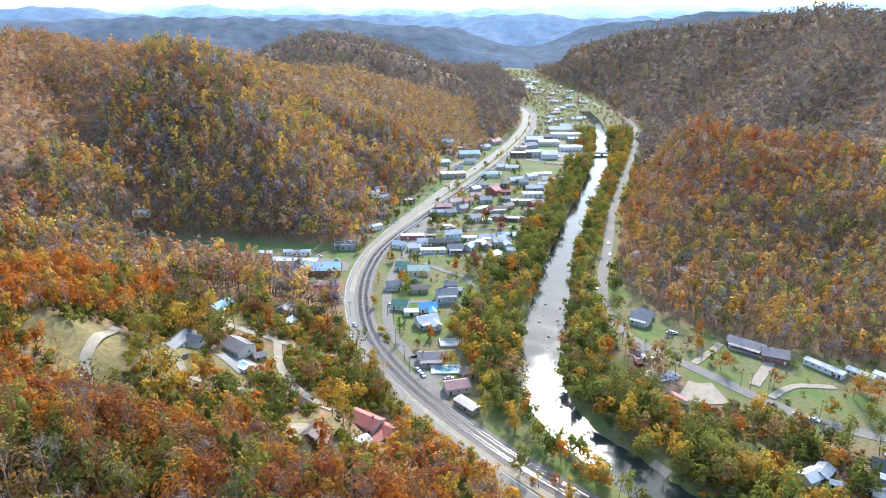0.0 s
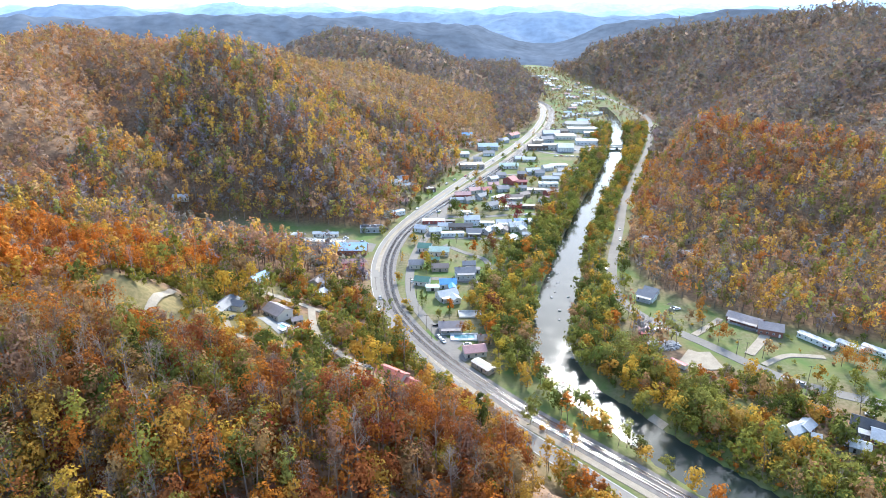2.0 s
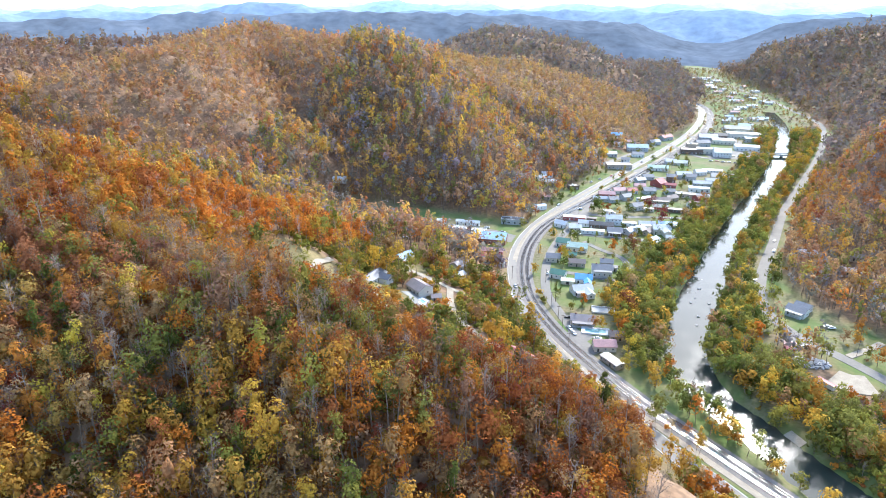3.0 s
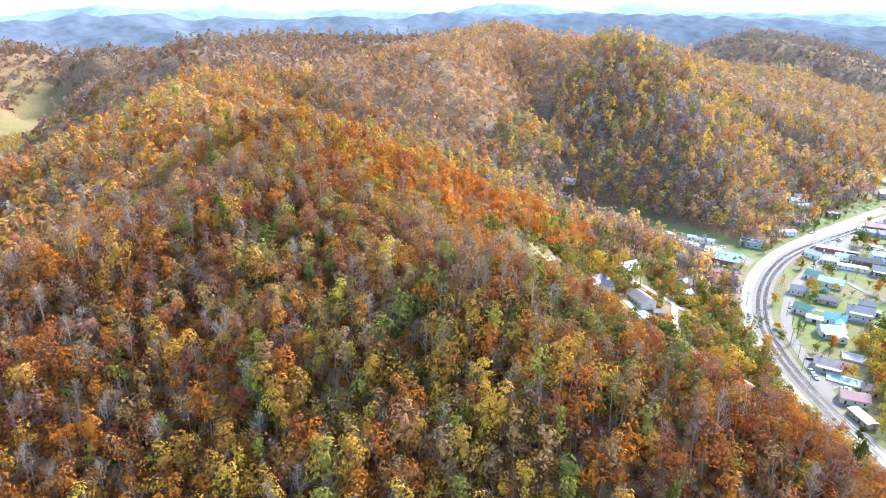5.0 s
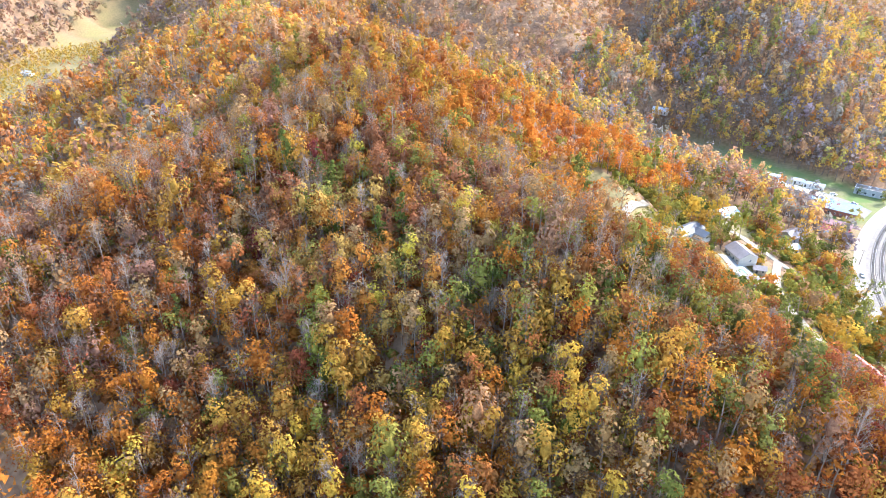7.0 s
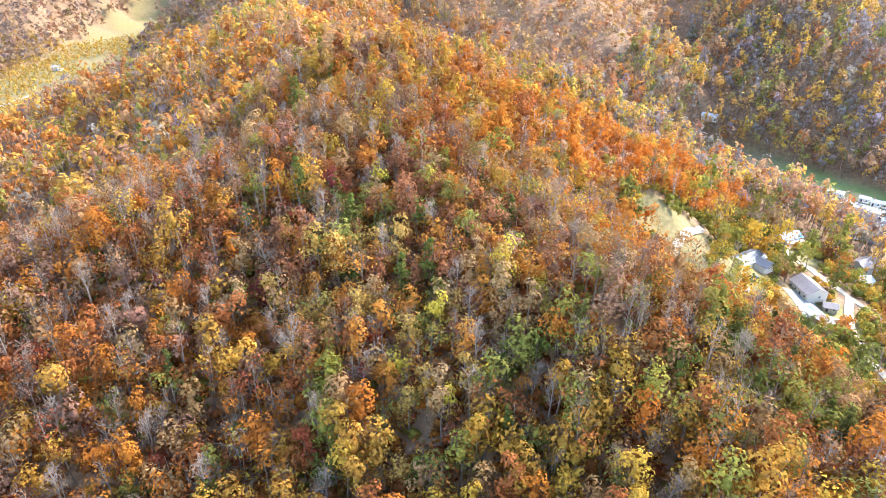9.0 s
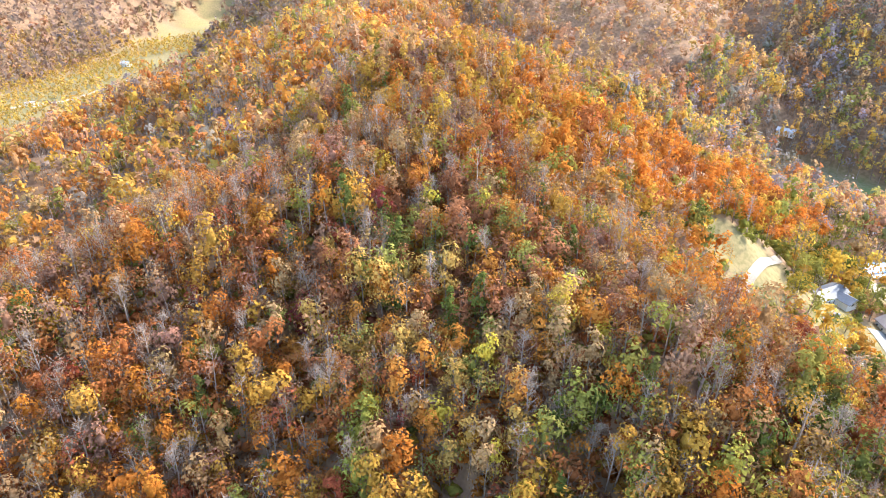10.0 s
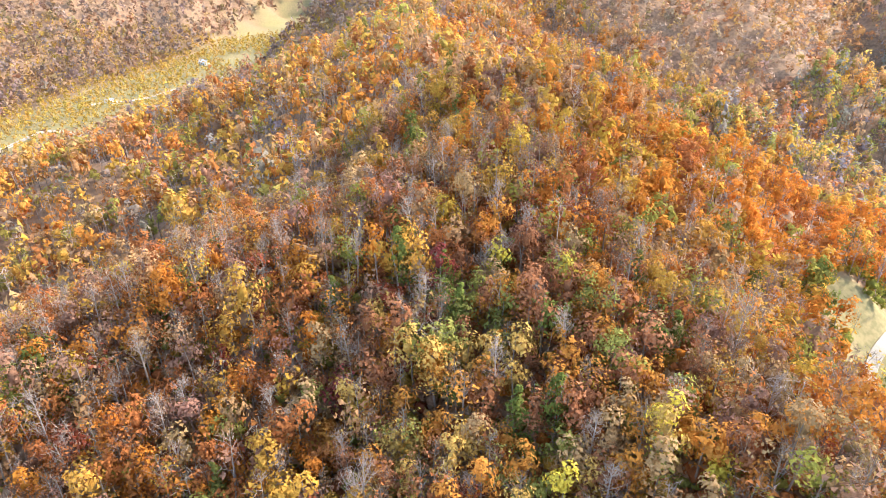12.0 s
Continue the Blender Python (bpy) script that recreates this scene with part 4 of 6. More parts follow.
house(175.4, 425.7, -10, 8, 6, 3, BROWN, TAN, "gable")
house(168.0, 406.9, -5, 10, 6, 2.8, STRAW, TAN, "gable")
house(149.2, 205.5, 25, 9, 6.5, 2.8, WHITEROOF, WHITE, "gable")
house(155.3, 208.0, 40, 8, 6, 2.8, SILVER, BRICKW, "gable")
house(156.7, 201.5, -25, 3.6, 2.8, 2.2, WHITEROOF, WHITE, "gable")
house(183.5, 209.2, -35, 13, 9, 3.2, BLACK, GREY, "gable")
house(171.6, 194.6, -28, 7.5, 6.5, 3, WHITEROOF, GREY, "gable")
house(187.2, 198.7, -30, 15, 10, 3.4, SILVER, BRICKW, "gable")
house(179.5, 204.1, -30, 5, 4, 2.4, WHITEROOF, WHITE, "shelter")

# houses farther up the valley
far_rng = random.Random(7)
for k in range(46):
    y = far_rng.uniform(930, 1640)
    centre = float(np.interp(y, (930, 1060, 1250, 1450, 1720), (190, 225, 268, 250, 205)))
    x = centre + far_rng.uniform(-55, 32)
    if min(float(nearest(np.array([x]), np.array([y]), line)[0][0]) - w for line, w in ROAD_LINES) > 5 and float(nearest(np.array([x]), np.array([y]), RIVER)[0][0]) > 22:
        house(x, y, far_rng.uniform(-30, 50), far_rng.choice((11, 13, 16, 20)), far_rng.choice((7, 8, 9)), 3.4, far_rng.choice((WHITEROOF, SILVER, WHITEROOF, SLATE, BLUEGREY, PINK)), far_rng.choice((WHITE, CREAM, GREY)), "gable")
house(140, 1690, 5, 50, 14, 5, WHITEROOF, CREAM, "flat")
house(200, 1660, 5, 40, 14, 5, WHITEROOF, WHITE, "flat")
house(-893, 190, 20, 12, 8, 3.4, SILVER, WHITE, "gable")
house(-780, 70, 30, 10, 6, 3.0, WHITEROOF, WHITE, "gable")

# ---- trees ----
def tube(path, radii, sides=4):
    """A tapered limb along points, as triangles."""
    path = np.asarray(path, float)
    verts, tris = [], []
    for i, (p, r) in enumerate(zip(path, radii)):
        d = path[min(i + 1, len(path) - 1)] - path[max(i - 1, 0)]
        d /= np.linalg.norm(d) + 1e-9
        u = np.cross(d, (0.3, 0.9, 0.1))
        u /= np.linalg.norm(u) + 1e-9
        v = np.cross(d, u)
        for k in range(sides):
            a = 6.2832 * k / sides
            verts.append(p + r * (math.cos(a) * u + math.sin(a) * v))
    for i in range(len(path) - 1):
        for k in range(sides):
            a, b = i * sides + k, i * sides + (k + 1) % sides
            tris += [(a, b, b + sides), (a, b + sides, a + sides)]
    return np.array(verts), np.array(tris)


def leaf_cards(rng, centres, radii, count, size, up=0.25, flat=0.8):
    """Small leaf sprays over the outside of the lobes of a crown: bent triangles at all angles."""
    pick = rng.integers(0, len(centres), count)
    d = rng.normal(size=(count, 3))
    d[:, 2] = d[:, 2] + up
    d /= np.linalg.norm(d, axis=1)[:, None]
    r = radii[pick] * rng.uniform(0.62, 1.06, count)
    c = centres[pick] + d * r[:, None] * (1, 1, flat)
    dome = c - centres.mean(0)
    dome /= np.linalg.norm(dome, axis=1)[:, None] + 1e-9
    nrm = 0.55 * d + 0.75 * dome + rng.normal(size=(count, 3)) * 0.3
    nrm /= np.linalg.norm(nrm, axis=1)[:, None]
    u = np.cross(nrm, rng.normal(size=(count, 3)))
    u /= np.linalg.norm(u, axis=1)[:, None] + 1e-9
    v = np.cross(nrm, u)
    s = (size * rng.uniform(0.6, 1.4, count))[:, None]
    w = s * rng.uniform(0.5, 0.95, (count, 1))
    verts = np.stack([c + 1.15 * u * s, c - 0.6 * u * s + w * v, c - 0.6 * u * s - w * v], 1).reshape(-1, 3)
    return verts, np.arange(3 * count).reshape(-1, 3)


BALL_V = np.array([(-1, 1.618, 0), (1, 1.618, 0), (-1, -1.618, 0), (1, -1.618, 0), (0, -1, 1.618), (0, 1, 1.618), (0, -1, -1.618), (0, 1, -1.618), (1.618, 0, -1), (1.618, 0, 1), (-1.618, 0, -1), (-1.618, 0, 1)]) / 1.902
BALL_F = np.array([(0, 11, 5), (0, 5, 1), (0, 1, 7), (0, 7, 10), (0, 10, 11), (1, 5, 9), (5, 11, 4), (11, 10, 2), (10, 7, 6), (7, 1, 8),
                   (3, 9, 4), (3, 4, 2), (3, 2, 6), (3, 6, 8), (3, 8, 9), (4, 9, 5), (2, 4, 11), (6, 2, 10), (8, 6, 7), (9, 8, 1)])


def clumps(rng, radius):
    """The uneven dense heart of a crown."""
    turn = np.linalg.qr(rng.normal(size=(3, 3)))[0]
    if np.linalg.det(turn) < 0:
        turn[:, 0] *= -1
    return BALL_V @ turn.T * rng.uniform(0.65, 1.3, (12, 1)) * radius, BALL_F


def twigs(rng, bases, reach, count, width):
    """Fine bare twigs as slender triangles fanning up and out from limbs."""
    b = bases[rng.integers(0, len(bases), count)] + rng.normal(size=(count, 3)) * 0.25 * reach
    d = rng.normal(size=(count, 3)) + (0, 0, 0.7)
    d /= np.linalg.norm(d, axis=1)[:, None]
    across = np.cross(d, rng.normal(size=(count, 3)))
    across /= np.linalg.norm(across, axis=1)[:, None] + 1e-9
    tip = b + d * (reach * rng.uniform(0.5, 1.2, count))[:, None]
    verts = np.stack([b + across * width / 2, b - across * width / 2, tip], 1).reshape(-1, 3)
    return verts, np.arange(3 * count).reshape(-1, 3)


def tree_parts(rng, kind, detail):
    """Trunk and crown (vertices, triangles each) of one tree, in metres. detail: 3 near to 0 far."""
    cards = {"round": (400, 150, 48, 20), "open": (580, 220, 70, 24), "tall": (340, 130, 44, 18), "thin": (230, 90, 34, 12), "bare": (0, 0, 0, 0), "pine": (440, 150, 44, 18), "shrub": (60, 34, 18, 8)}[kind][3 - detail]
    size = (0.34, 0.62, 0.9, 1.5)[3 - detail] * {"shrub": 0.8, "thin": 0.75, "open": 1.25}.get(kind, 1.0)
    h = {"round": 13.0, "open": 14.0, "tall": 16.0, "thin": 14.0, "bare": 14.0, "pine": 15.0, "shrub": 3.6}[kind] * rng.uniform(0.88, 1.12)
    lean = rng.normal(size=2) * 0.05 * h
    wood = []
    sides = 4 if detail == 3 else 3
    top = np.array([lean[0], lean[1], h * (0.93 if kind in ("bare", "thin") else 0.8)])
    if kind != "shrub" and detail > 0:
        wood.append(tube([(0, 0, -0.6), top * 0.5 + rng.normal(size=3) * 0.2, top], (0.22, 0.15, 0.04), sides))
    limbs = {"bare": (30, 14, 5, 0), "thin": (14, 7, 2, 0), "shrub": (3, 0, 0, 0)}.get(kind, (6, 2, 0, 0))[3 - detail]
    tips = []
    for i in range(limbs):
        f = rng.uniform(0.4, 0.95) if kind != "shrub" else 0.0
        a, out = rng.uniform(0, 6.283), rng.uniform(0.1, 0.24) * h * (1.25 - f)
        base = top * f
        tip = base + np.array([math.cos(a) * out, math.sin(a) * out, out * rng.uniform(0.9, 1.9)])
        tips += [tip, (base + 2 * tip) / 3]
        mid = (base + tip) / 2 + (0, 0, -0.12 * out)
        wood.append(tube([base, mid, tip], (0.055, 0.04, 0.02), 3) if detail == 3 else tube([base, tip], (0.06, 0.025), 3))
    fine = {"bare": (230, 110, 40, 12), "thin": (90, 44, 14, 0)}.get(kind, (0, 0, 0, 0))[3 - detail]
    if fine:
        bases = np.array(tips) if tips else np.array([(0, 0, h * f) for f in (0.5, 0.65, 0.8)])
        wood.append(twigs(rng, bases, (1.5, 1.8, 2.4, 4.0)[3 - detail], fine, (0.055, 0.09, 0.17, 0.5)[3 - detail]))
    if kind in ("round", "thin"):
        n = 9 if detail > 1 else 6
        w = h * rng.uniform(0.22, 0.28)
        a, rr = rng.uniform(0, 6.283, n), np.sqrt(rng.uniform(0, 1, n)) * w
        z = h * (0.60 + 0.31 * np.linspace(-1, 1, n) * np.sqrt(1.05 - (rr / w) ** 2))
        centres = np.stack([np.cos(a) * rr + lean[0] * 0.8, np.sin(a) * rr + lean[1] * 0.8, z], -1)
        radii = h * rng.uniform(0.11, 0.17, n)
    elif kind == "open":
        n = 15
        a, u = rng.uniform(0, 6.283, n), np.linspace(-1, 1, n)
        rr = h * 0.34 * np.sqrt(rng.uniform(0.15, 1, n)) * np.sqrt(1.1 - u * u * 0.9)
        centres = np.stack([np.cos(a) * rr, np.sin(a) * rr, h * (0.54 + 0.32 * u)], -1)
        radii = h * rng.uniform(0.12, 0.19, n)
    elif kind == "bare":
        centres, radii = top * rng.uniform(0.6, 0.95, (4, 1)), np.full(4, 2.0)
    elif kind == "tall":
        n = 8
        z = np.linspace(0.42, 0.95, n) * h
        w = h * 0.14 * np.sin(np.linspace(1.0, 2.9, n))
        a = rng.uniform(0, 6.283, n)
        centres = np.stack([np.cos(a) * w + lean[0] * z / h, np.sin(a) * w + lean[1] * z / h, z], -1)
        radii = h * np.linspace(0.15, 0.085, n)
    elif kind == "pine":
        n = 9
        z = np.linspace(0.3, 0.97, n) * h
        w = h * 0.12 * (1.1 - np.linspace(0, 1, n))
        a = rng.uniform(0, 6.283, n)
        centres = np.stack([np.cos(a) * w, np.sin(a) * w, z], -1)
        radii = h * (0.17 - 0.13 * np.linspace(0, 1, n))
    elif kind == "shrub":
        n = 5
        centres = np.stack([*rng.normal(size=(2, n)) * 1.2, rng.uniform(0.6, 2.4, n)], -1)
        radii = rng.uniform(0.9, 1.7, n)
    crown = leaf_cards(rng, centres, radii, cards, size) if cards else (np.zeros((0, 3)), np.zeros((0, 3), int))
    if kind not in ("thin", "bare") and detail:
        mid, reach = centres.mean(0), centres.std(0) * 1.3 + radii.mean() * 0.7
        v, f = clumps(rng, 0.32 + 0.3 * (kind == "shrub"))
        crown = (np.vstack([crown[0], mid + v * reach]), np.vstack([crown[1], f + len(crown[0])]))
    if wood:
        off, vs, ts = 0, [], []
        for v, f in wood:
            vs.append(v)
            ts.append(f + off)
            off += len(v)
        trunk = (np.vstack(vs), np.vstack(ts))
    else:
        trunk = (np.zeros((0, 3)), np.zeros((0, 3), int))
    return trunk, crown


KINDS = ("round", "tall", "thin", "bare", "pine", "shrub", "open")
tree_rng = np.random.default_rng(11)
TEMPLATES = {(k, d): [tree_parts(tree_rng, k, d) for _ in range(5)] for k in KINDS for d in (0, 1, 2, 3)}

# leaf colours of the season
RUST, ORANGE, GOLD, YELLOW = (0.40, 0.135, 0.045), (0.58, 0.205, 0.035), (0.55, 0.30, 0.055), (0.62, 0.385, 0.06)
OLIVE, GREEN, TAN, MAUVE, RED = (0.295, 0.28, 0.06), (0.14, 0.165, 0.04), (0.44, 0.255, 0.115), (0.36, 0.19, 0.125), (0.36, 0.085, 0.045)
# two greyed tints that put distance haze into the leaves of hill woods
HAZE_BLUE, HAZE_GREY = (0.22, 0.205, 0.235), (0.19, 0.19, 0.175)
COLORS = np.array([RUST, ORANGE, GOLD, YELLOW, OLIVE, GREEN, TAN, MAUVE, RED, HAZE_BLUE, HAZE_GREY])


def woods(name, label, xs, ys, kinds, colors, detail, seed, scale=(0.8, 1.2), tone=1.0):
    """A stand of trees in one mesh: kinds and colours by index, one for each place."""
    rng = np.random.default_rng(seed)
    V, T, C, M, off = [], [], [], [], 0
    zs = on_ground(xs, ys)
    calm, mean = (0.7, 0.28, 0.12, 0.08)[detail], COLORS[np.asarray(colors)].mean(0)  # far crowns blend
    for x, y, z, k, c in zip(xs, ys, zs, kinds, colors):
        trunk, crown = TEMPLATES[(KINDS[k], detail)][rng.integers(5)]
        s, a = rng.uniform(*scale), rng.uniform(0, 6.283)
        rot = np.array([[math.cos(a), -math.sin(a), 0], [math.sin(a), math.cos(a), 0], [0, 0, rng.uniform(0.9, 1.15)]]) * s
        # tone above 1 lightens the hill stands, as haze would
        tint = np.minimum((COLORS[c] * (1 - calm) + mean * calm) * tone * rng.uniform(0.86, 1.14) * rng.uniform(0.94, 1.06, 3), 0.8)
        for (v, f), mat in ((trunk, 1 + (k == 3 or rng.random() < 0.3)), (crown, 0)):
            if not len(v):
                continue
            V.append((v @ rot.T + (x, y, z)).astype(np.float32))
            T.append(f + off)
            off += len(v)
            shade = np.repeat(rng.uniform(0.88, 1.12, len(v) // 3 + 1), 3)[: len(v)]
            C.append(np.c_[tint * shade[:, None], np.ones(len(v))].astype(np.float32))
            M.append(np.full(len(f), mat, np.int32))
    ob = mesh_object(name, np.vstack(V), np.vstack(T), [LEAF, BARK, PALE_BARK], index=np.concatenate(M), smooth=True)
    layer = ob.data.attributes.new("tint", "FLOAT_COLOR", "POINT")
    layer.data.foreach_set("color", np.vstack(C).ravel())
    return tagged(ob, label, "woodland", kind="stuff")


NEAR_BLOCK = (-186, -110, 44, 106)  # the stretch that is passed nearest: single trees


def places(x0, x1, y0, y1, gap, seed, low=False, zone=""):
    """Tree places in a block of land: a shaken grid that keeps off roads, water, fields and the town."""
    rng = np.random.default_rng(seed)
    x, y = np.meshgrid(np.arange(x0, x1, gap), np.arange(y0, y1, gap * 0.93))
    x = x + rng.uniform(-0.48, 0.48, x.shape) * gap
    y = y + rng.uniform(-0.48, 0.48, y.shape) * gap
    x, y = x.ravel(), y.ravel()
    keep = clearing(x, y) < (0.98 if low else 0.4)
    for hx, hy, r in HOUSES:
        keep &= np.hypot(x - hx, y - hy) > r + 2.5
    for lx, ly, L, W, a in LOTS:
        u, v = (x - lx) * math.cos(a) + (y - ly) * math.sin(a), (y - ly) * math.cos(a) - (x - lx) * math.sin(a)
        keep &= (np.abs(u) > L / 2 + 2) | (np.abs(v) > W / 2 + 2)
    for k, (line, w) in enumerate(ROAD_LINES):
        keep &= nearest(x, y, line)[0] > (5.6 if low and k < 2 else w)
    d, w = nearest(x, y, RIVER)
    keep &= d > w[:, 0] + 0.5
    flat = np.max([1 - step(-6, 10, nearest(x, y, line)[0] - nearest(x, y, line)[1][:, 0]) for line in FLAT_LINES], 0)
    east = x > np.interp(y, RIVER[::-1, 1], RIVER[::-1, 0])
    reach = np.where(east, np.interp(y, (200, 230, 262, 290, 330, 420, 520, 700), (32, 36, 30, 26, 34, 32, 30, 34)), np.interp(y, (230, 290, 330, 470, 520, 700), (18, 28, 42, 42, 30, 30)))
    bank = (d < w[:, 0] + reach) & (d > w[:, 0] + 0.5)
    hill_foot = (y < 268) & (x > -420) & (x < np.interp(y, HIGHWAY_YS, HIGHWAY_XS) - 8)
    terrace = (x > -152) & (x < -20) & (y > np.interp(x, (-161, -130, -116, -104, -81, -68, -59, -37, 0), (192, 188, 194, 202, 210, 204, 188, 187, 183))) & (y < 340)
    bx0, bx1, by0, by1 = NEAR_BLOCK
    keep &= (flat < 0.5) | bank | hill_foot | low
    if zone:
        off = nearest(x, y, along(HIGHWAY_LINE))[0]
        keep &= {"bank": bank, "hill": ~bank, "verge": (off > 5.6) & (off < 15)}[zone]
    if not low:
        keep &= ~terrace & ~((x > bx0) & (x < bx1) & (y > by0) & (y < by1))
    return x[keep], y[keep]


def choose(rng, n, table):
    """n indices by weights."""
    w = np.array(table, float)
    return rng.choice(len(w), n, p=w / w.sum())


# the season's patches on the near hill: leaf colours, tree kinds, then places
PATCHES = [
    ((34, 26, 10, 2, 4, 1, 14, 6, 4), (54, 8, 24, 8, 1, 5), [(-178, 109), (-27, 94), (-25, 70), (-12, 128), (-95, 128), (-115, 150), (-60, 150), (-190, 60), (-150, 30), (-172, 20)]),
    ((18, 42, 22, 5, 5, 1, 7, 0, 0), (60, 12, 18, 6, 0, 4), [(-172, 278), (-160, 218), (-162, 58), (-158, -8), (-418, 19), (-363, 48), (-189, 151), (-140, 297), (-176, 223), (-205, 200)]),
    ((10, 16, 18, 7, 6, 1, 28, 14, 0), (44, 18, 26, 9, 1, 2), [(-125, 108), (-160, 155), (-237, 149), (-217, 94), (-300, 160), (-110, 92), (-340, 190)]),
    ((22, 20, 12, 2, 4, 1, 20, 20, 3), (36, 10, 34, 16, 0, 4), [(-210, -3), (-197, 25), (-240, 40), (-225, 70), (-250, 0)]),
    ((7, 15, 30, 22, 13, 2, 11, 0, 0), (18, 50, 22, 8, 1, 1), [(-112, 31), (-75, 49), (-60, 15), (-95, 5), (-40, 40), (-125, 8)]),
    ((11, 14, 24, 14, 18, 4, 15, 0, 0), (26, 36, 24, 8, 3, 3), [(-115, 56), (-90, 66), (-60, 66), (-132, 52), (-70, 215), (-40, 190), (-100, 310), (-60, 285), (-112, 212), (-90, 355)]),
    ((26, 20, 12, 3, 19, 8, 12, 0, 0), (48, 12, 22, 10, 4, 4), [(-172, 76), (-143, 90), (-83, 96), (-48, 84), (-62, 110), (-98, 78)]),
]


def patch_of(x, y, rng):
    """The patch that each place belongs to, with ragged borders."""
    best, which = np.full(len(x), 1e9), np.zeros(len(x), int)
    wide = rng.normal(size=(2, len(x))) * 7.0
    for k, (_, _, spots) in enumerate(PATCHES):
        for px, py in spots:
            d = np.hypot(x + wide[0] - px, y + wide[1] - py)
            which, best = np.where(d < best, k, which), np.minimum(d, best)
    return which


def stand(name, label, box, gap, detail, seed, kind_weights, color_weights, drift=None, low=False, scale=(0.8, 1.2), zone="", tone=1.0, patchy=False):
    x, y = places(*box, gap, seed, low, zone)
    if not len(x):
        return None
    rng = np.random.default_rng(seed + 1)
    kinds = choose(rng, len(x), kind_weights)
    a, b = (np.array(v, float) for v in (color_weights, drift or color_weights))
    side = 0.5 + 0.5 * np.clip(1.6 * rough(x, y, 90, seed % 7), -1, 1)
    pa, pb = choose(rng, len(x), a), choose(rng, len(x), b)
    colors = np.where(rng.random(len(x)) < side, pb, pa)
    if patchy:
        which, any_kind = patch_of(x, y, rng), len(kind_weights) > 5 and kind_weights[5] < 50
        for k, (tints, forms, _) in enumerate(PATCHES):
            here = which == k
            colors[here] = choose(rng, int(here.sum()), tints)
            if any_kind:
                kinds[here] = choose(rng, int(here.sum()), forms)
    colors = np.where(np.array(kinds) == 4, 5, colors)
    return woods(name, label, x, y, kinds, colors, detail, seed + 2, scale, tone)


#                                             round tall thin bare pine shrub     rust orange gold yellow olive green tan mauve red
AUTUMN = (26, 28, 15, 5, 7, 4, 12, 3, 0)
stand("near_woods", "slender yellow, olive and gold autumn woodland on a steep hillside", (-92, 20, -22, 82), 4.9, 3, 101, (26, 36, 26, 9, 2, 1), AUTUMN, scale=(0.9, 1.38), zone="hill", tone=0.82, patchy=True)
stand("near_woods", "orange, rust and pale brown autumn woodland on a steep hillside", (-280, -92, -22, 82), 5.0, 3, 102, (38, 24, 26, 9, 1, 2), AUTUMN, scale=(0.9, 1.38), zone="hill", tone=0.84, patchy=True)
stand("near_woods", "rust and orange autumn woodland along a ridge", (-280, 20, 82, 132), 5.1, 3, 107, (48, 10, 26, 10, 2, 4), AUTUMN, scale=(0.9, 1.32), zone="hill", tone=0.74, patchy=True)
stand("near_woods", "rust and orange autumn woodland below a ridge", (-280, 20, 132, 190), 5.2, 2, 108, (48, 10, 26, 10, 2, 4), AUTUMN, scale=(0.9, 1.32), zone="hill", tone=0.74, patchy=True)
stand("undergrowth", "rust-brown saplings and brush under the trees", (-280, 15, -22, 130), 2.9, 2, 109, (0, 0, 8, 0, 0, 92), (34, 16, 12, 5, 10, 2, 16, 8, 8), low=True, scale=(0.75, 1.3), tone=0.7)
stand("hill_woods", "brown woodland on the lower hillside", (-280, 100, -110, -22), 7.5, 1, 113, (50, 20, 24, 6, 0, 0), AUTUMN)
stand("near_woods", "orange autumn woodland running down to the town", (-280, 20, 190, 330), 5.4, 2, 103, (46, 16, 22, 8, 2, 6), AUTUMN, zone="hill", tone=1.0, patchy=True)
# tenth and eleventh colour weights: the haze tints, heavier on farther hills
stand("hill_woods", "autumn woodland behind the first ridge", (-600, -280, -100, 420), 6.8, 1, 111, (50, 14, 22, 12, 1, 1), (15, 16, 15, 9, 8, 2, 20, 9, 0, 3, 3), tone=1.0, scale=(1.05, 1.5))
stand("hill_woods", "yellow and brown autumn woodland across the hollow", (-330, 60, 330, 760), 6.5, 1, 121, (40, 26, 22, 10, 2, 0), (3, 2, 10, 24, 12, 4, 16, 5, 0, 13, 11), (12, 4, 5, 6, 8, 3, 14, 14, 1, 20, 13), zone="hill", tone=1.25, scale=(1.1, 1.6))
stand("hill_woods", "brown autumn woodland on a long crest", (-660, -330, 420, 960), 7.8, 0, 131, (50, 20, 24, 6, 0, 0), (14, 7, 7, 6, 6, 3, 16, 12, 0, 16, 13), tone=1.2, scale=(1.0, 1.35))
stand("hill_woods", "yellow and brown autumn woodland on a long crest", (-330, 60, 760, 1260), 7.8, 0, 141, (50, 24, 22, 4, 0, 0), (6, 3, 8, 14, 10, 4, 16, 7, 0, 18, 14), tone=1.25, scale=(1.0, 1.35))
stand("hill_woods", "golden autumn woodland beyond the river", (20, 460, 264, 480), 6.0, 1, 151, (36, 34, 18, 8, 2, 2), (3, 3, 15, 15, 14, 5, 20, 4, 0, 9, 12), (5, 3, 10, 7, 13, 6, 20, 8, 0, 12, 16), zone="hill", tone=1.15, scale=(0.9, 1.25))
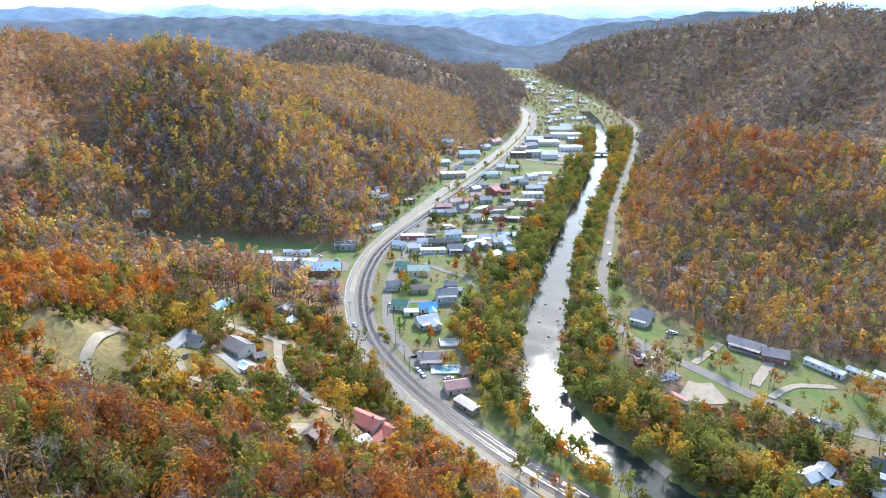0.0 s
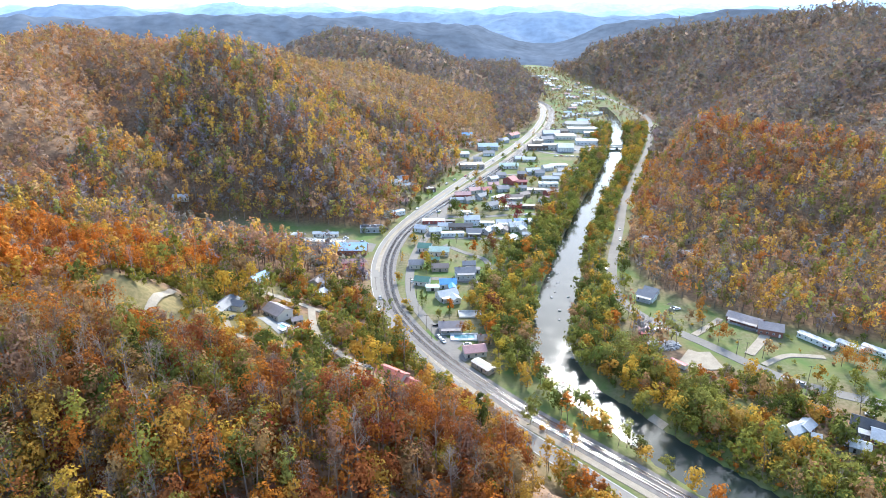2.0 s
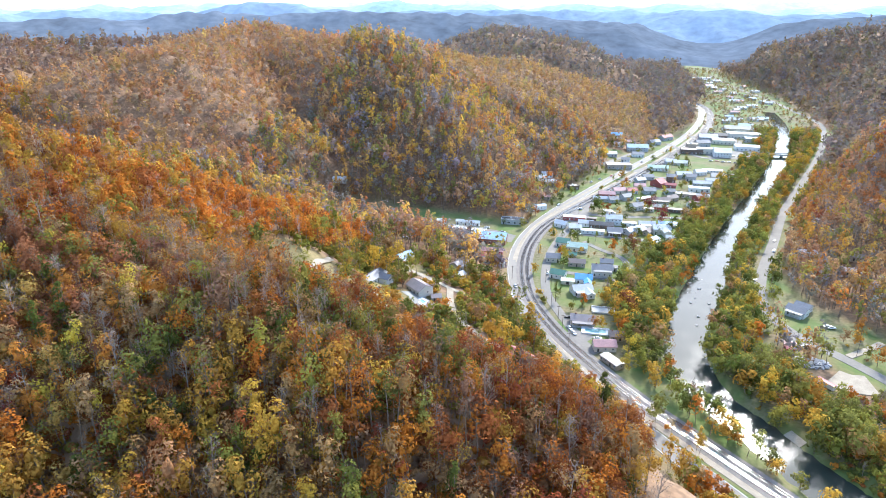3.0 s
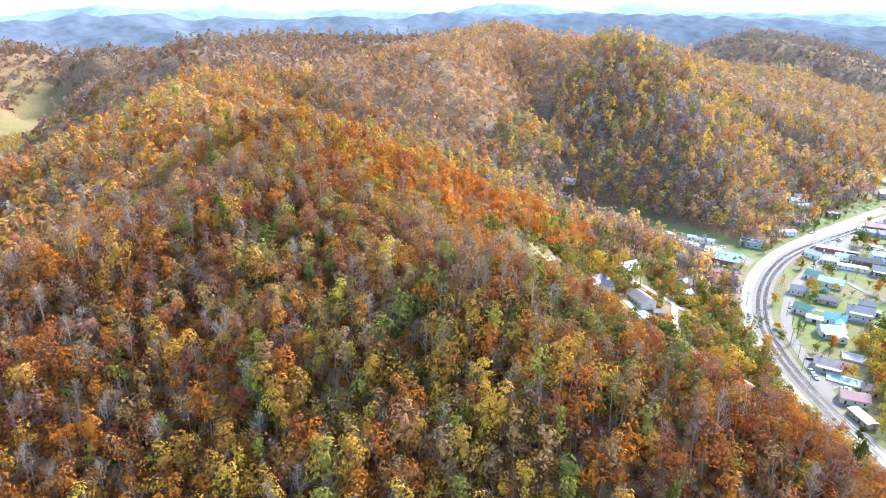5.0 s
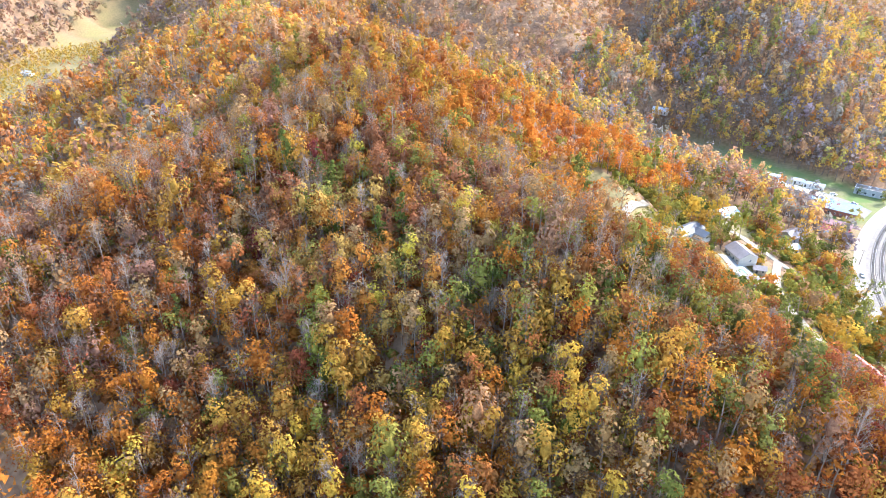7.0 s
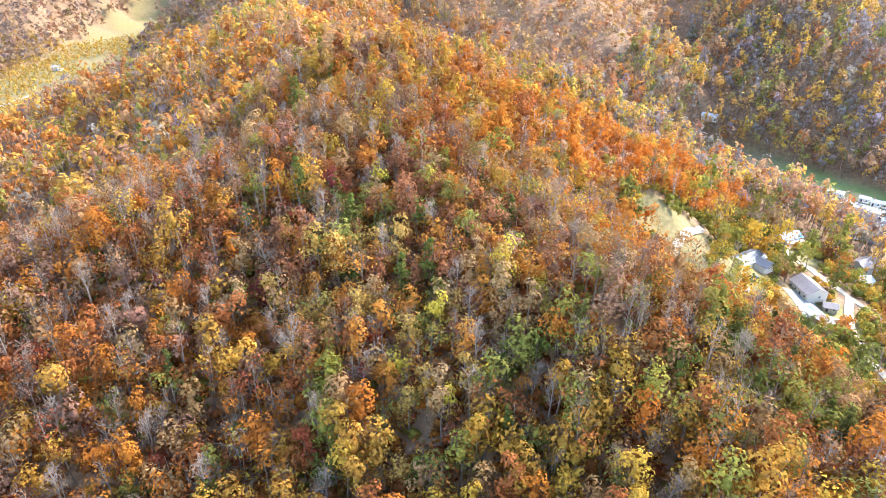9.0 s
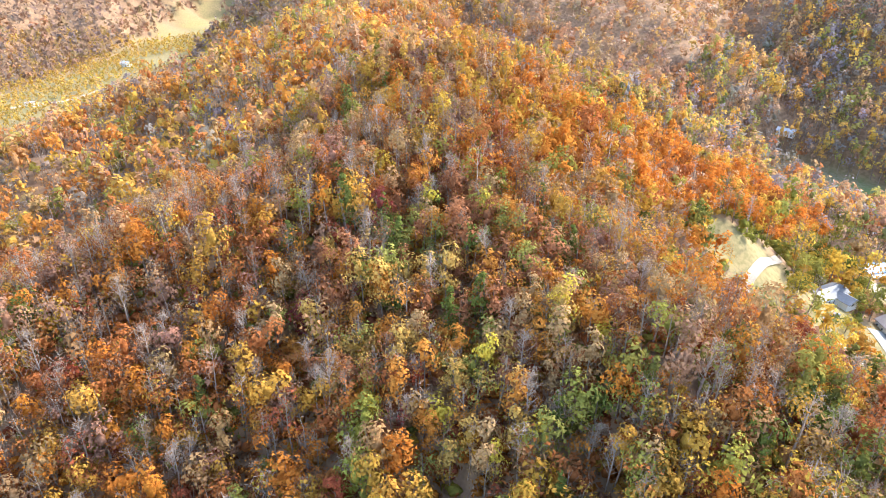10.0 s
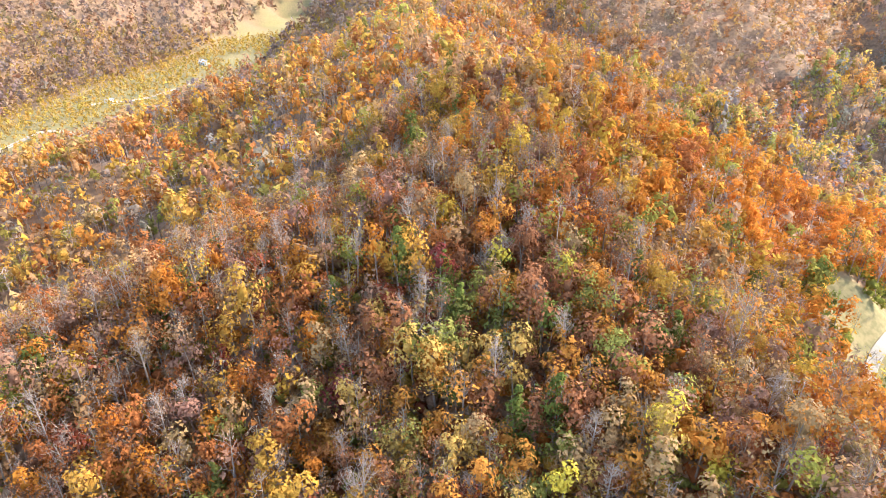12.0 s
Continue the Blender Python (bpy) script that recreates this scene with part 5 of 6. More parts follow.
stand("river_woods", "olive and yellow-green trees along the river banks", (-20, 460, 150, 960), 6.2, 2, 153, (10, 4, 12, 5, 0, 12, 57), (1, 1, 5, 14, 46, 28, 6, 0, 0), (2, 4, 10, 14, 40, 22, 10, 0, 0), scale=(0.62, 1.1), zone="bank", tone=1.0)
stand("river_woods", "olive and dark green trees on the river bench", (90, 400, 150, 264), 6.6, 2, 157, (14, 8, 14, 5, 3, 10, 46), (2, 4, 7, 9, 40, 30, 8, 0, 0), scale=(0.6, 1.05), zone="hill", tone=0.95)
stand("valley_woods", "muted small trees among houses up the valley", (70, 400, 860, 1900), 10.5, 0, 159, (50, 14, 14, 4, 0, 18), (2, 3, 6, 8, 22, 10, 12, 2, 0, 12, 23), low=True, scale=(0.5, 0.9))
stand("hill_woods", "rust and mauve autumn woodland on a hill beyond the river", (20, 480, 480, 720), 6.3, 1, 155, (48, 20, 24, 6, 2, 0), (26, 8, 6, 3, 4, 1, 16, 22, 2, 10, 2), (11, 6, 12, 8, 12, 4, 20, 12, 0, 8, 7), zone="hill", tone=1.1, scale=(0.9, 1.25))
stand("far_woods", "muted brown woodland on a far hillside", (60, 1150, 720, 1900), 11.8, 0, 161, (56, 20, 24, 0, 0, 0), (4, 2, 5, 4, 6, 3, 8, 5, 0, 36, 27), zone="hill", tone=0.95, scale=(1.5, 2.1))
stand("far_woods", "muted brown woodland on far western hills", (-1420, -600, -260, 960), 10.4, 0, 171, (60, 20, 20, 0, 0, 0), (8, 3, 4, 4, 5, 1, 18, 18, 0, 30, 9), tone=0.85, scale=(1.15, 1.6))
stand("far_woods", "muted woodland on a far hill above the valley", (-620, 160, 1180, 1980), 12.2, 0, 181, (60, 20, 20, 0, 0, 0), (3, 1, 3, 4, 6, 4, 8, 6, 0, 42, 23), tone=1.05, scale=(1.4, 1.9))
stand("thicket", "yellow-green shrubs between the terrace houses", (-165, -30, 195, 330), 3.8, 2, 191, (6, 2, 6, 0, 0, 86), (2, 3, 10, 18, 40, 22, 5, 0, 0), low=True, scale=(0.9, 1.6), tone=0.9)
stand("thicket", "green and rust vines and shrubs on the river bench", (104, 176, 168, 222), 3.0, 2, 193, (0, 0, 0, 0, 0, 100), (8, 6, 4, 4, 34, 34, 10, 0, 0), low=True, scale=(0.5, 0.95))
stand("thicket", "dark green shrubs beside the river road", (96, 168, 232, 262), 3.2, 2, 195, (0, 0, 0, 0, 0, 100), (2, 4, 8, 8, 40, 34, 4, 0, 0), low=True, scale=(0.5, 1.0))
stand("thicket", "pale yellow-brown scrub of the western valley floor", (-1010, -610, -140, 350), 5.6, 0, 197, (50, 14, 24, 0, 0, 12), (0, 2, 16, 30, 22, 4, 26, 0, 0), low=True, scale=(0.4, 0.8), tone=0.95)
stand("terrace_trees", "small yellow and tan trees between the terrace houses", (-150, -25, 200, 338), 9.0, 2, 201, (46, 16, 26, 12, 0, 0), (5, 6, 16, 20, 32, 10, 11, 0, 0), low=True, scale=(0.45, 0.75), tone=0.9)
stand("roadside_scrub", "shrubs and saplings crowding the highway", (-45, 60, 150, 274), 3.9, 2, 205, (20, 16, 16, 6, 0, 20, 22), (12, 12, 16, 14, 28, 10, 10, 0, 0), low=True, scale=(0.6, 1.05), zone="verge")

stand("yard_trees", "green, olive and yellow trees in the yards and streets of the town", (-62, 96, 258, 860), 11.5, 2, 43, (18, 6, 4, 2, 8, 8, 54), (4, 3, 6, 10, 36, 34, 6, 0, 2), low=True, scale=(0.35, 0.75), tone=0.95)
stand("yard_trees", "olive and dark green trees and shrubs along the river road", (100, 260, 205, 310), 11.0, 2, 47, (0, 0, 0, 0, 0, 78, 22), (3, 8, 7, 10, 36, 28, 8, 0, 0), low=True, scale=(0.4, 0.8))

# ---- far ridges, with distance haze painted on as blue colour and a faint glow ----
def hazy_ridge_material(name, blue, glow):
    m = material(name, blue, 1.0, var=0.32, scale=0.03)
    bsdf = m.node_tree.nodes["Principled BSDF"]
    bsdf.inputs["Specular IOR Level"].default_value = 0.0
    # emission stands in for light scattered by the haze
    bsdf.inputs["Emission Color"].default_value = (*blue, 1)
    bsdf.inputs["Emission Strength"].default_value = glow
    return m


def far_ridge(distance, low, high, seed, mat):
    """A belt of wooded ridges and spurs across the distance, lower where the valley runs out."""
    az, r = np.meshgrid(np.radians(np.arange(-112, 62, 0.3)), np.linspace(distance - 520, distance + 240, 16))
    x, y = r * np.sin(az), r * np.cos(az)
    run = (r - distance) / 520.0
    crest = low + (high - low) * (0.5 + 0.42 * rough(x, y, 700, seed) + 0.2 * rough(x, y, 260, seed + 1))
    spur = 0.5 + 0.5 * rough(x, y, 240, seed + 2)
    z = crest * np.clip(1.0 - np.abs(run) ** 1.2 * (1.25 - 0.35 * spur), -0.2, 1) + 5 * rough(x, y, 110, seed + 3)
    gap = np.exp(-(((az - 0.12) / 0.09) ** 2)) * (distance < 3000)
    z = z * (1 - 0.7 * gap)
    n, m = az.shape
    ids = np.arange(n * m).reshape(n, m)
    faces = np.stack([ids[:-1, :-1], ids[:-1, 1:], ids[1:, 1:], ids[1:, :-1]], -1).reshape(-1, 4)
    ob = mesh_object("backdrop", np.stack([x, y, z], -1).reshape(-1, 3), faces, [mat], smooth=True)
    return tagged(ob, "far wooded ridge with haze painted on as blue and a faint glow", "hills", kind="structure")


# each belt is painted bluer, paler and more glowing, for thicker haze
far_ridge(2450, 104, 160, 2, hazy_ridge_material("far_ridge", (0.115, 0.135, 0.165), 0.16))
far_ridge(3050, 118, 168, 3, hazy_ridge_material("farther_ridge", (0.17, 0.225, 0.305), 0.24))
far_ridge(3600, 135, 180, 5, hazy_ridge_material("far_blue_ridge", (0.25, 0.345, 0.48), 0.32))
far_ridge(4300, 160, 204, 4, hazy_ridge_material("farthest_ridge", (0.36, 0.50, 0.68), 0.4))

# ---- single trees ----
LEAF_OF = {"green": (0.155, 0.175, 0.04), "olive": (0.30, 0.28, 0.07), "yellow": (0.62, 0.47, 0.07), "orange": (0.56, 0.24, 0.05), "red": (0.26, 0.06, 0.05), "rust": (0.36, 0.15, 0.07), "gold": (0.53, 0.33, 0.09), "tan": (0.42, 0.26, 0.12), "mauve": (0.36, 0.19, 0.125)}
LEAF_MATS = {n: leaf_material(n + "_leaves", [tuple(v * k for v in c) for k in (0.72, 0.8, 0.9, 1.0)]) for n, c in LEAF_OF.items()}
TREE_WORDS = {"open": "broad spreading tree", "round": "broad-crowned tree", "tall": "tall slender tree", "thin": "half-bare tree", "bare": "bare grey tree", "pine": "evergreen tree"}
TREE_MESHES = {}


def tree(x, y, kind, color, size, group="trees of the valley", site="standing in the open valley"):
    """A tree of its own: trunk with limbs, and a crown of leaf sprays. Alike trees share their meshes."""
    pick = (kind, color, int(abs(x * 7 + y * 3)) % 4)
    if pick not in TREE_MESHES:
        trunk, crown = TEMPLATES[(kind, 3)][pick[2]]
        made = []
        for name, (v, f), mat in (("trunk", trunk, PALE_BARK if kind == "bare" else BARK), ("crown", crown, LEAF_MATS[color])):
            if len(v):
                ob = mesh_object(name, v, f, [mat])
                made.append((name, ob.data))
                bpy.data.objects.remove(ob)
        TREE_MESHES[pick] = made
    top = new("tree")
    spin = (x * 37.7 + y * 11.3) % 360
    top.matrix_world = pose(x, y, height_at(x, y), 0, 0, spin) @ Matrix.Diagonal((size, size, size, 1))
    for name, data in TREE_MESHES[pick]:
        new(name, data).parent = top
    look_of = "" if kind == "bare" else {"green": "dark green ", "olive": "olive-green ", "yellow": "bright yellow ", "orange": "orange ", "red": "dark red ", "rust": "rust-brown ", "gold": "golden ", "tan": "pale brown ", "mauve": "faded mauve-brown "}[color]
    return tagged(top, f"{look_of}{TREE_WORDS[kind]} {site}", "tree", group)


tree(-24.9, 322.3, "pine", "green", 0.94)
tree(-24.0, 394.7, "open", "yellow", 1.01)
tree(-7.7, 311.5, "pine", "green", 0.62)
tree(24.4, 424.7, "open", "rust", 1.23)
tree(18.1, 422.3, "open", "olive", 1.01)
tree(19.6, 315.7, "open", "rust", 1.38)
tree(20.1, 265.5, "open", "yellow", 0.87)
tree(23.3, 270.6, "open", "yellow", 0.72)
tree(19.7, 249.6, "open", "yellow", 0.72)
tree(0.3, 293.0, "open", "orange", 0.61)
tree(-9.8, 519.0, "open", "green", 1.09)
tree(-4.9, 521.8, "open", "green", 1.09)
tree(47.8, 497.2, "open", "red", 1.16)
tree(39.6, 529.8, "open", "red", 1.09)
tree(-38.2, 437.8, "pine", "green", 0.69)
tree(-30.7, 440.0, "pine", "green", 0.62)
tree(-24.6, 437.7, "pine", "green", 0.62)
tree(-18.6, 435.3, "open", "green", 0.72)
tree(55.7, 477.1, "open", "green", 0.87)
tree(6.0, 330.5, "open", "yellow", 0.72)
tree(9.7, 346.9, "open", "olive", 0.94)
tree(18.4, 362.8, "open", "yellow", 0.87)
tree(-10.0, 428.0, "pine", "green", 0.56)
tree(54.4, 595.0, "open", "yellow", 0.65)
tree(17.9, 620.7, "open", "orange", 0.65)
tree(17.8, 664.8, "tall", "yellow", 0.8)
tree(-30.4, 569.4, "pine", "green", 0.62)
tree(-50.2, 531.1, "open", "green", 0.43)
tree(146.6, 287.9, "open", "orange", 0.9)
tree(138.0, 210.4, "open", "orange", 0.72)
tree(172.1, 223.1, "tall", "olive", 1.16)
tree(176.0, 224.6, "tall", "olive", 1.01)
tree(187.3, 220.8, "tall", "olive", 1.09)
tree(141.2, 220.8, "open", "green", 0.61)
tree(144.9, 220.4, "open", "green", 0.65)
tree(148.9, 220.8, "open", "green", 0.65)
tree(153.6, 221.8, "open", "green", 0.65)
tree(157.4, 222.2, "open", "green", 0.61)
tree(112.9, 226.9, "open", "olive", 1.23)
tree(120.0, 230.8, "open", "olive", 1.09)
tree(107.0, 223.0, "open", "olive", 1.23)
tree(104.9, 210.8, "open", "olive", 1.3)
tree(111.0, 212.5, "open", "olive", 1.23)
tree(117.0, 207.3, "open", "olive", 1.16)
tree(121.5, 205.9, "open", "gold", 1.16)
tree(111.5, 202.4, "open", "olive", 1.16)
tree(127.5, 202.5, "open", "olive", 0.87)
tree(92.1, 270.7, "open", "tan", 1.16)
tree(94.1, 265.6, "open", "olive", 1.16)
tree(97.6, 258.6, "open", "olive", 1.3)
tree(88.1, 253.8, "open", "olive", 1.3)
tree(84.3, 265.7, "open", "olive", 1.3)
tree(149.4, 322.5, "open", "orange", 0.8)
tree(137.5, 312.5, "open", "tan", 0.72)
tree(114.9, 314.7, "pine", "green", 0.31)
tree(163.6, 226.7, "bare", "tan", 1.0)
tree(201.8, 263.2, "open", "orange", 0.87)
tree(208.3, 256.0, "open", "orange", 1.01)
tree(209.1, 270.5, "open", "yellow", 0.8)
tree(-81.7, 462.0, "open", "green", 0.43)
tree(-80.8, 236.5, "open", "orange", 0.51)
tree(-94.4, 552.5, "tall", "yellow", 1.01)
tree(-107.1, 506.1, "tall", "yellow", 1.16)
tree(-71.2, 523.2, "tall", "yellow", 1.01)
tree(-161.3, 433.1, "open", "rust", 1.23)
tree(-157.8, 422.4, "open", "rust", 1.16)
tree(-142.5, 350.7, "open", "rust", 1.16)
tree(-77.9, 323.3, "open", "olive", 1.16)
tree(-71.0, 312.1, "open", "orange", 1.01)
tree(-70.9, 347.1, "open", "tan", 1.16)
tree(-97.6, 308.9, "open", "orange", 0.87)
tree(-105.3, 319.7, "open", "rust", 0.87)
tree(-117.1, 332.2, "open", "olive", 0.72)
tree(-117.4, 274.9, "open", "olive", 0.72)
tree(-112.8, 251.2, "open", "yellow", 0.72)
tree(-131.1, 236.8, "open", "yellow", 0.72)
tree(-122.3, 244.2, "open", "olive", 0.72)
tree(-81.1, 524.9, "open", "orange", 1.01)

block_rng = np.random.default_rng(77)
bx0, bx1, by0, by1 = NEAR_BLOCK
tx, ty = np.meshgrid(np.arange(bx0, bx1, 4.7), np.arange(by0, by1, 4.5))
tx, ty = (tx + block_rng.uniform(-2.5, 2.5, tx.shape)).ravel(), (ty + block_rng.uniform(-2.4, 2.4, ty.shape)).ravel()
for x, y, k in zip(tx, ty, patch_of(tx, ty, block_rng)):
    tints, forms, _ = PATCHES[k]
    kind = KINDS[choose(block_rng, 1, forms)[0] % 5]
    color = ("rust", "orange", "gold", "yellow", "olive", "green", "tan", "mauve", "red")[choose(block_rng, 1, tints)[0]]
    tree(float(x), float(y), kind, "green" if kind == "pine" else color, float(block_rng.uniform(0.8, 1.25)), "trees of the near slope", "on the steep wooded slope")
# evergreens and late green crowns on the near hill
for x, y, kind, color, size in ((-82, 103, "pine", "green", 1.05), (-77, 100, "round", "green", 1.1), (-83, 86, "round", "green", 1.15), (-87, 90, "round", "green", 1.0), (-48, 83, "open", "olive", 0.95), (-38, 78, "round", "olive", 1.1),
                                (-144, 91, "open", "olive", 0.85), (-168, 71, "round", "olive", 1.15), (-174, 75, "round", "olive", 1.1), (-176, 66, "round", "green", 1.0), (-251, 127, "pine", "green", 1.1), (-247, 129, "pine", "green", 0.95),
                                (-78, 106, "open", "green", 0.9), (-70, 110, "open", "green", 0.85), (-59, 111, "open", "olive", 0.85), (-112, 70, "round", "green", 1.0), (-107, 73, "round", "green", 1.05), (-130, 33, "round", "green", 1.0), (-104, 60, "pine", "green", 0.85)):
    tree(x, y, kind, color, size, "evergreen and late green trees of the hill", "among the autumn trees of the slope")

# ---- vehicles and small things ----
car(158.7, 256.8, -49, "black", True)
car(172.1, 244.5, -35, "silver")
car(166.9, 248.6, -35, "white")
car(-53.2, 338.3, -72, "silver")
car(-53.0, 321.9, -72, "white")
car(-13.2, 288.0, -60, "white")
car(-10.6, 282.9, -60, "white")
car(3.2, 279.9, 10, "white")
car(-15.2, 302.1, 5, "black", True)
car(113.0, 299.1, 30, "white")
car(116.4, 300.9, 20, "white")
car(108.3, 300.9, 0, "red")
car(133.9, 329.2, 5, "silver")
car(135.5, 327.9, 5, "white")
car(175.2, 299.6, -20, "white")
car(204.3, 281.8, -30, "red")
car(87.1, 319.6, 0, "white")
car(88.2, 315.7, 10, "silver")
car(90.8, 317.2, 30, "grey")
car(97.5, 341.2, -76, "white")
car(99.2, 368.5, -76, "white")
car(104.9, 392.0, -100, "black")
car(134.1, 478.4, -108, "grey")
car(129.0, 453.8, -108, "white")
car(-33.5, 587.6, -109, "black")
car(-16.7, 620.7, -109, "white")
car(-8.2, 635.4, -111, "silver")
car(-42.2, 531.2, -109, "white")
car(10.1, 686.2, -111, "white")
car(23.5, 711.7, -111, "grey")
car(37.4, 728.1, -111, "silver")
car(64.4, 848.2, -112, "white")
car(3.6, 653.1, -111, "red")
car(-119.4, 255.9, 70, "grey")
car(-135.9, 279.2, 0, "white")
car(-95.1, 450.1, 0, "white")
car(-80.3, 442.0, 0, "silver")
car(-102.2, 442.4, 0, "black")
car(-75.4, 480.9, 30, "white")
car(-65.2, 472.1, 30, "grey")
car(-34.2, 366.1, 80, "white")
car(-19.2, 453.7, 0, "white")
car(25.4, 453.9, 0, "silver")
car(37.6, 442.2, 20, "white")
car(7.9, 517.5, 10, "white")
car(-21.8, 523.4, 40, "white")
car(-12.0, 531.2, 40, "red")
car(59.2, 515.8, 0, "white")
car(76.3, 555.6, 0, "silver")
car(118.0, 756.4, 0, "white")
car(124.9, 756.4, 0, "red")
car(131.3, 753.2, 0, "silver")
car(138.3, 753.5, 0, "white")
car(144.6, 750.7, 0, "black")
car(151.4, 750.5, 0, "white")
car(154.6, 787.0, 0, "grey")
car(147.5, 787.3, 0, "white")
car(139.5, 936.2, 0, "white")
car(-70.5, 517.2, 30, "white")
car(-41.0, 193.6, 20, "black")
car(-44.6, 227.2, -35, "black", True)
car(174.9, 206.1, -10, "black", True)
car(174.4, 201.4, -20, "blue")
car(173.6, 198.9, -20, "white")
car(172.2, 199.4, -20, "blue")
car(166.1, 200.2, 70, "black")
car(191.1, 219.5, -25, "silver")
car(168.4, 197.0, 0, "grey")


POLES = []


def utility_pole(x, y):
    """A wooden pole with a crossarm and insulators."""
    m = pose(x, y, height_at(x, y) + 0.0, 0, 0, (x * 3 + y) % 40 - 20)
    if POLES:
        return copy_thing(POLES[0], m)
    ob = new("utility_pole")
    tagged(ob, "weathered wooden utility pole with a crossarm", "utility pole", "utility poles")
    rings = [[(r * math.cos(a * 1.0472), r * math.sin(a * 1.0472), z) for a in range(6)] for r, z in ((0.17, -0.5), (0.11, 10.0))]
    pydata("post", *loft(rings), [WOODPOLE], ob)
    block("crossarm", (-1.2, 0.1, 9.2, 1.2, 0.22, 9.34), WOODPOLE, ob)
    for k in (-1.05, -0.45, 0.45, 1.05):
        block("insulator", (k - 0.05, 0.11, 9.34, k + 0.05, 0.21, 9.52), GLASS, ob)
    ob.matrix_world = m
    POLES.append(ob)
    return ob


utility_pole(-12.3, 265.4)
utility_pole(-20.9, 297.3)
utility_pole(-29.7, 339.6)
utility_pole(-34.4, 350.7)
utility_pole(-27.0, 315.7)
utility_pole(-57.6, 350.7)
utility_pole(-46.3, 329.0)
utility_pole(109.5, 332.4)
utility_pole(139.7, 297.3)
utility_pole(154.1, 270.3)
utility_pole(150.9, 273.8)
utility_pole(163.5, 270.3)
utility_pole(176.1, 247.0)
utility_pole(46.7, 215.8)
utility_pole(121.0, 291.5)
utility_pole(-12.2, 538.8)
utility_pole(-22.2, 508.4)
utility_pole(-45.7, 402.2)
utility_pole(-17.5, 286.0)

# road bridge over the river
bridge = new("road_bridge")
bridge.matrix_world = pose(199, 814, 0.5, 0, 0, 4)
tagged(bridge, "low concrete road bridge on two piers over the river", "bridge")
block("deck", (-36, -4.2, -0.7, 36, 4.2, 0.0), CONCRETE, bridge)
for s in (-1, 1):
    block("railing", (-36, s * 4.05 - 0.15, 0.0, 36, s * 4.05 + 0.15, 0.9), CONCRETE, bridge)
for a in (-9, 9):
    block("pier", (a - 0.7, -3.6, -5.0, a + 0.7, 3.6, -0.7), CONCRETE, bridge)

# swimming pool beside the railway house, and a walled patio
POOL_WATER = material("pool_water", (0.30, 0.55, 0.52), 0.1, var=0.1)
for px, py, rot, L, W, label in ((1.5, 288.5, 3, 16, 8, "raised concrete pool with pale green water"), (-94.5, 258.5, -38, 9, 6, "small pool in a pale concrete terrace")):
    pool = new("swimming_pool")
    pool.matrix_world = pose(px, py, height_at(px, py), 0, 0, rot)
    tagged(pool, label, "swimming pool")
    for x0, y0, x1, y1 in ((-L / 2, -W / 2, L / 2, -W / 2 + 1.6), (-L / 2, W / 2 - 1.6, L / 2, W / 2), (-L / 2, -W / 2 + 1.6, -L / 2 + 2.2, W / 2 - 1.6), (L / 2 - 2.2, -W / 2 + 1.6, L / 2, W / 2 - 1.6)):
        block("deck", (x0, y0, -1.5, x1, y1, 0.9), WHITE, pool)
    block("pool_water", (-L / 2 + 2.2, -W / 2 + 1.6, -1.5, L / 2 - 2.2, W / 2 - 1.6, 0.6), POOL_WATER, pool)
patio = new("walled_patio")
patio.matrix_world = pose(5, 317, 0.1, 0, 0, 3)
tagged(patio, "low white concrete patio with a wall round it", "patio")
block("slab", (-7, -4.2, -0.5, 7, 4.2, 0.35), CONCRETE, patio)
for x0, y0, x1, y1 in ((-7, -4.2, 7, -4.0), (-7, 4.0, 7, 4.2), (-7, -4.0, -6.8, 4.0), (6.8, -4.0, 7, 4.0)):
    block("wall", (x0, y0, 0.35, x1, y1, 1.1), WHITE, patio)

# heap of rubble beside the road, and boulders in the river
STONE = material("rubble", (0.42, 0.40, 0.38), 0.9, var=0.3, scale=2.0)


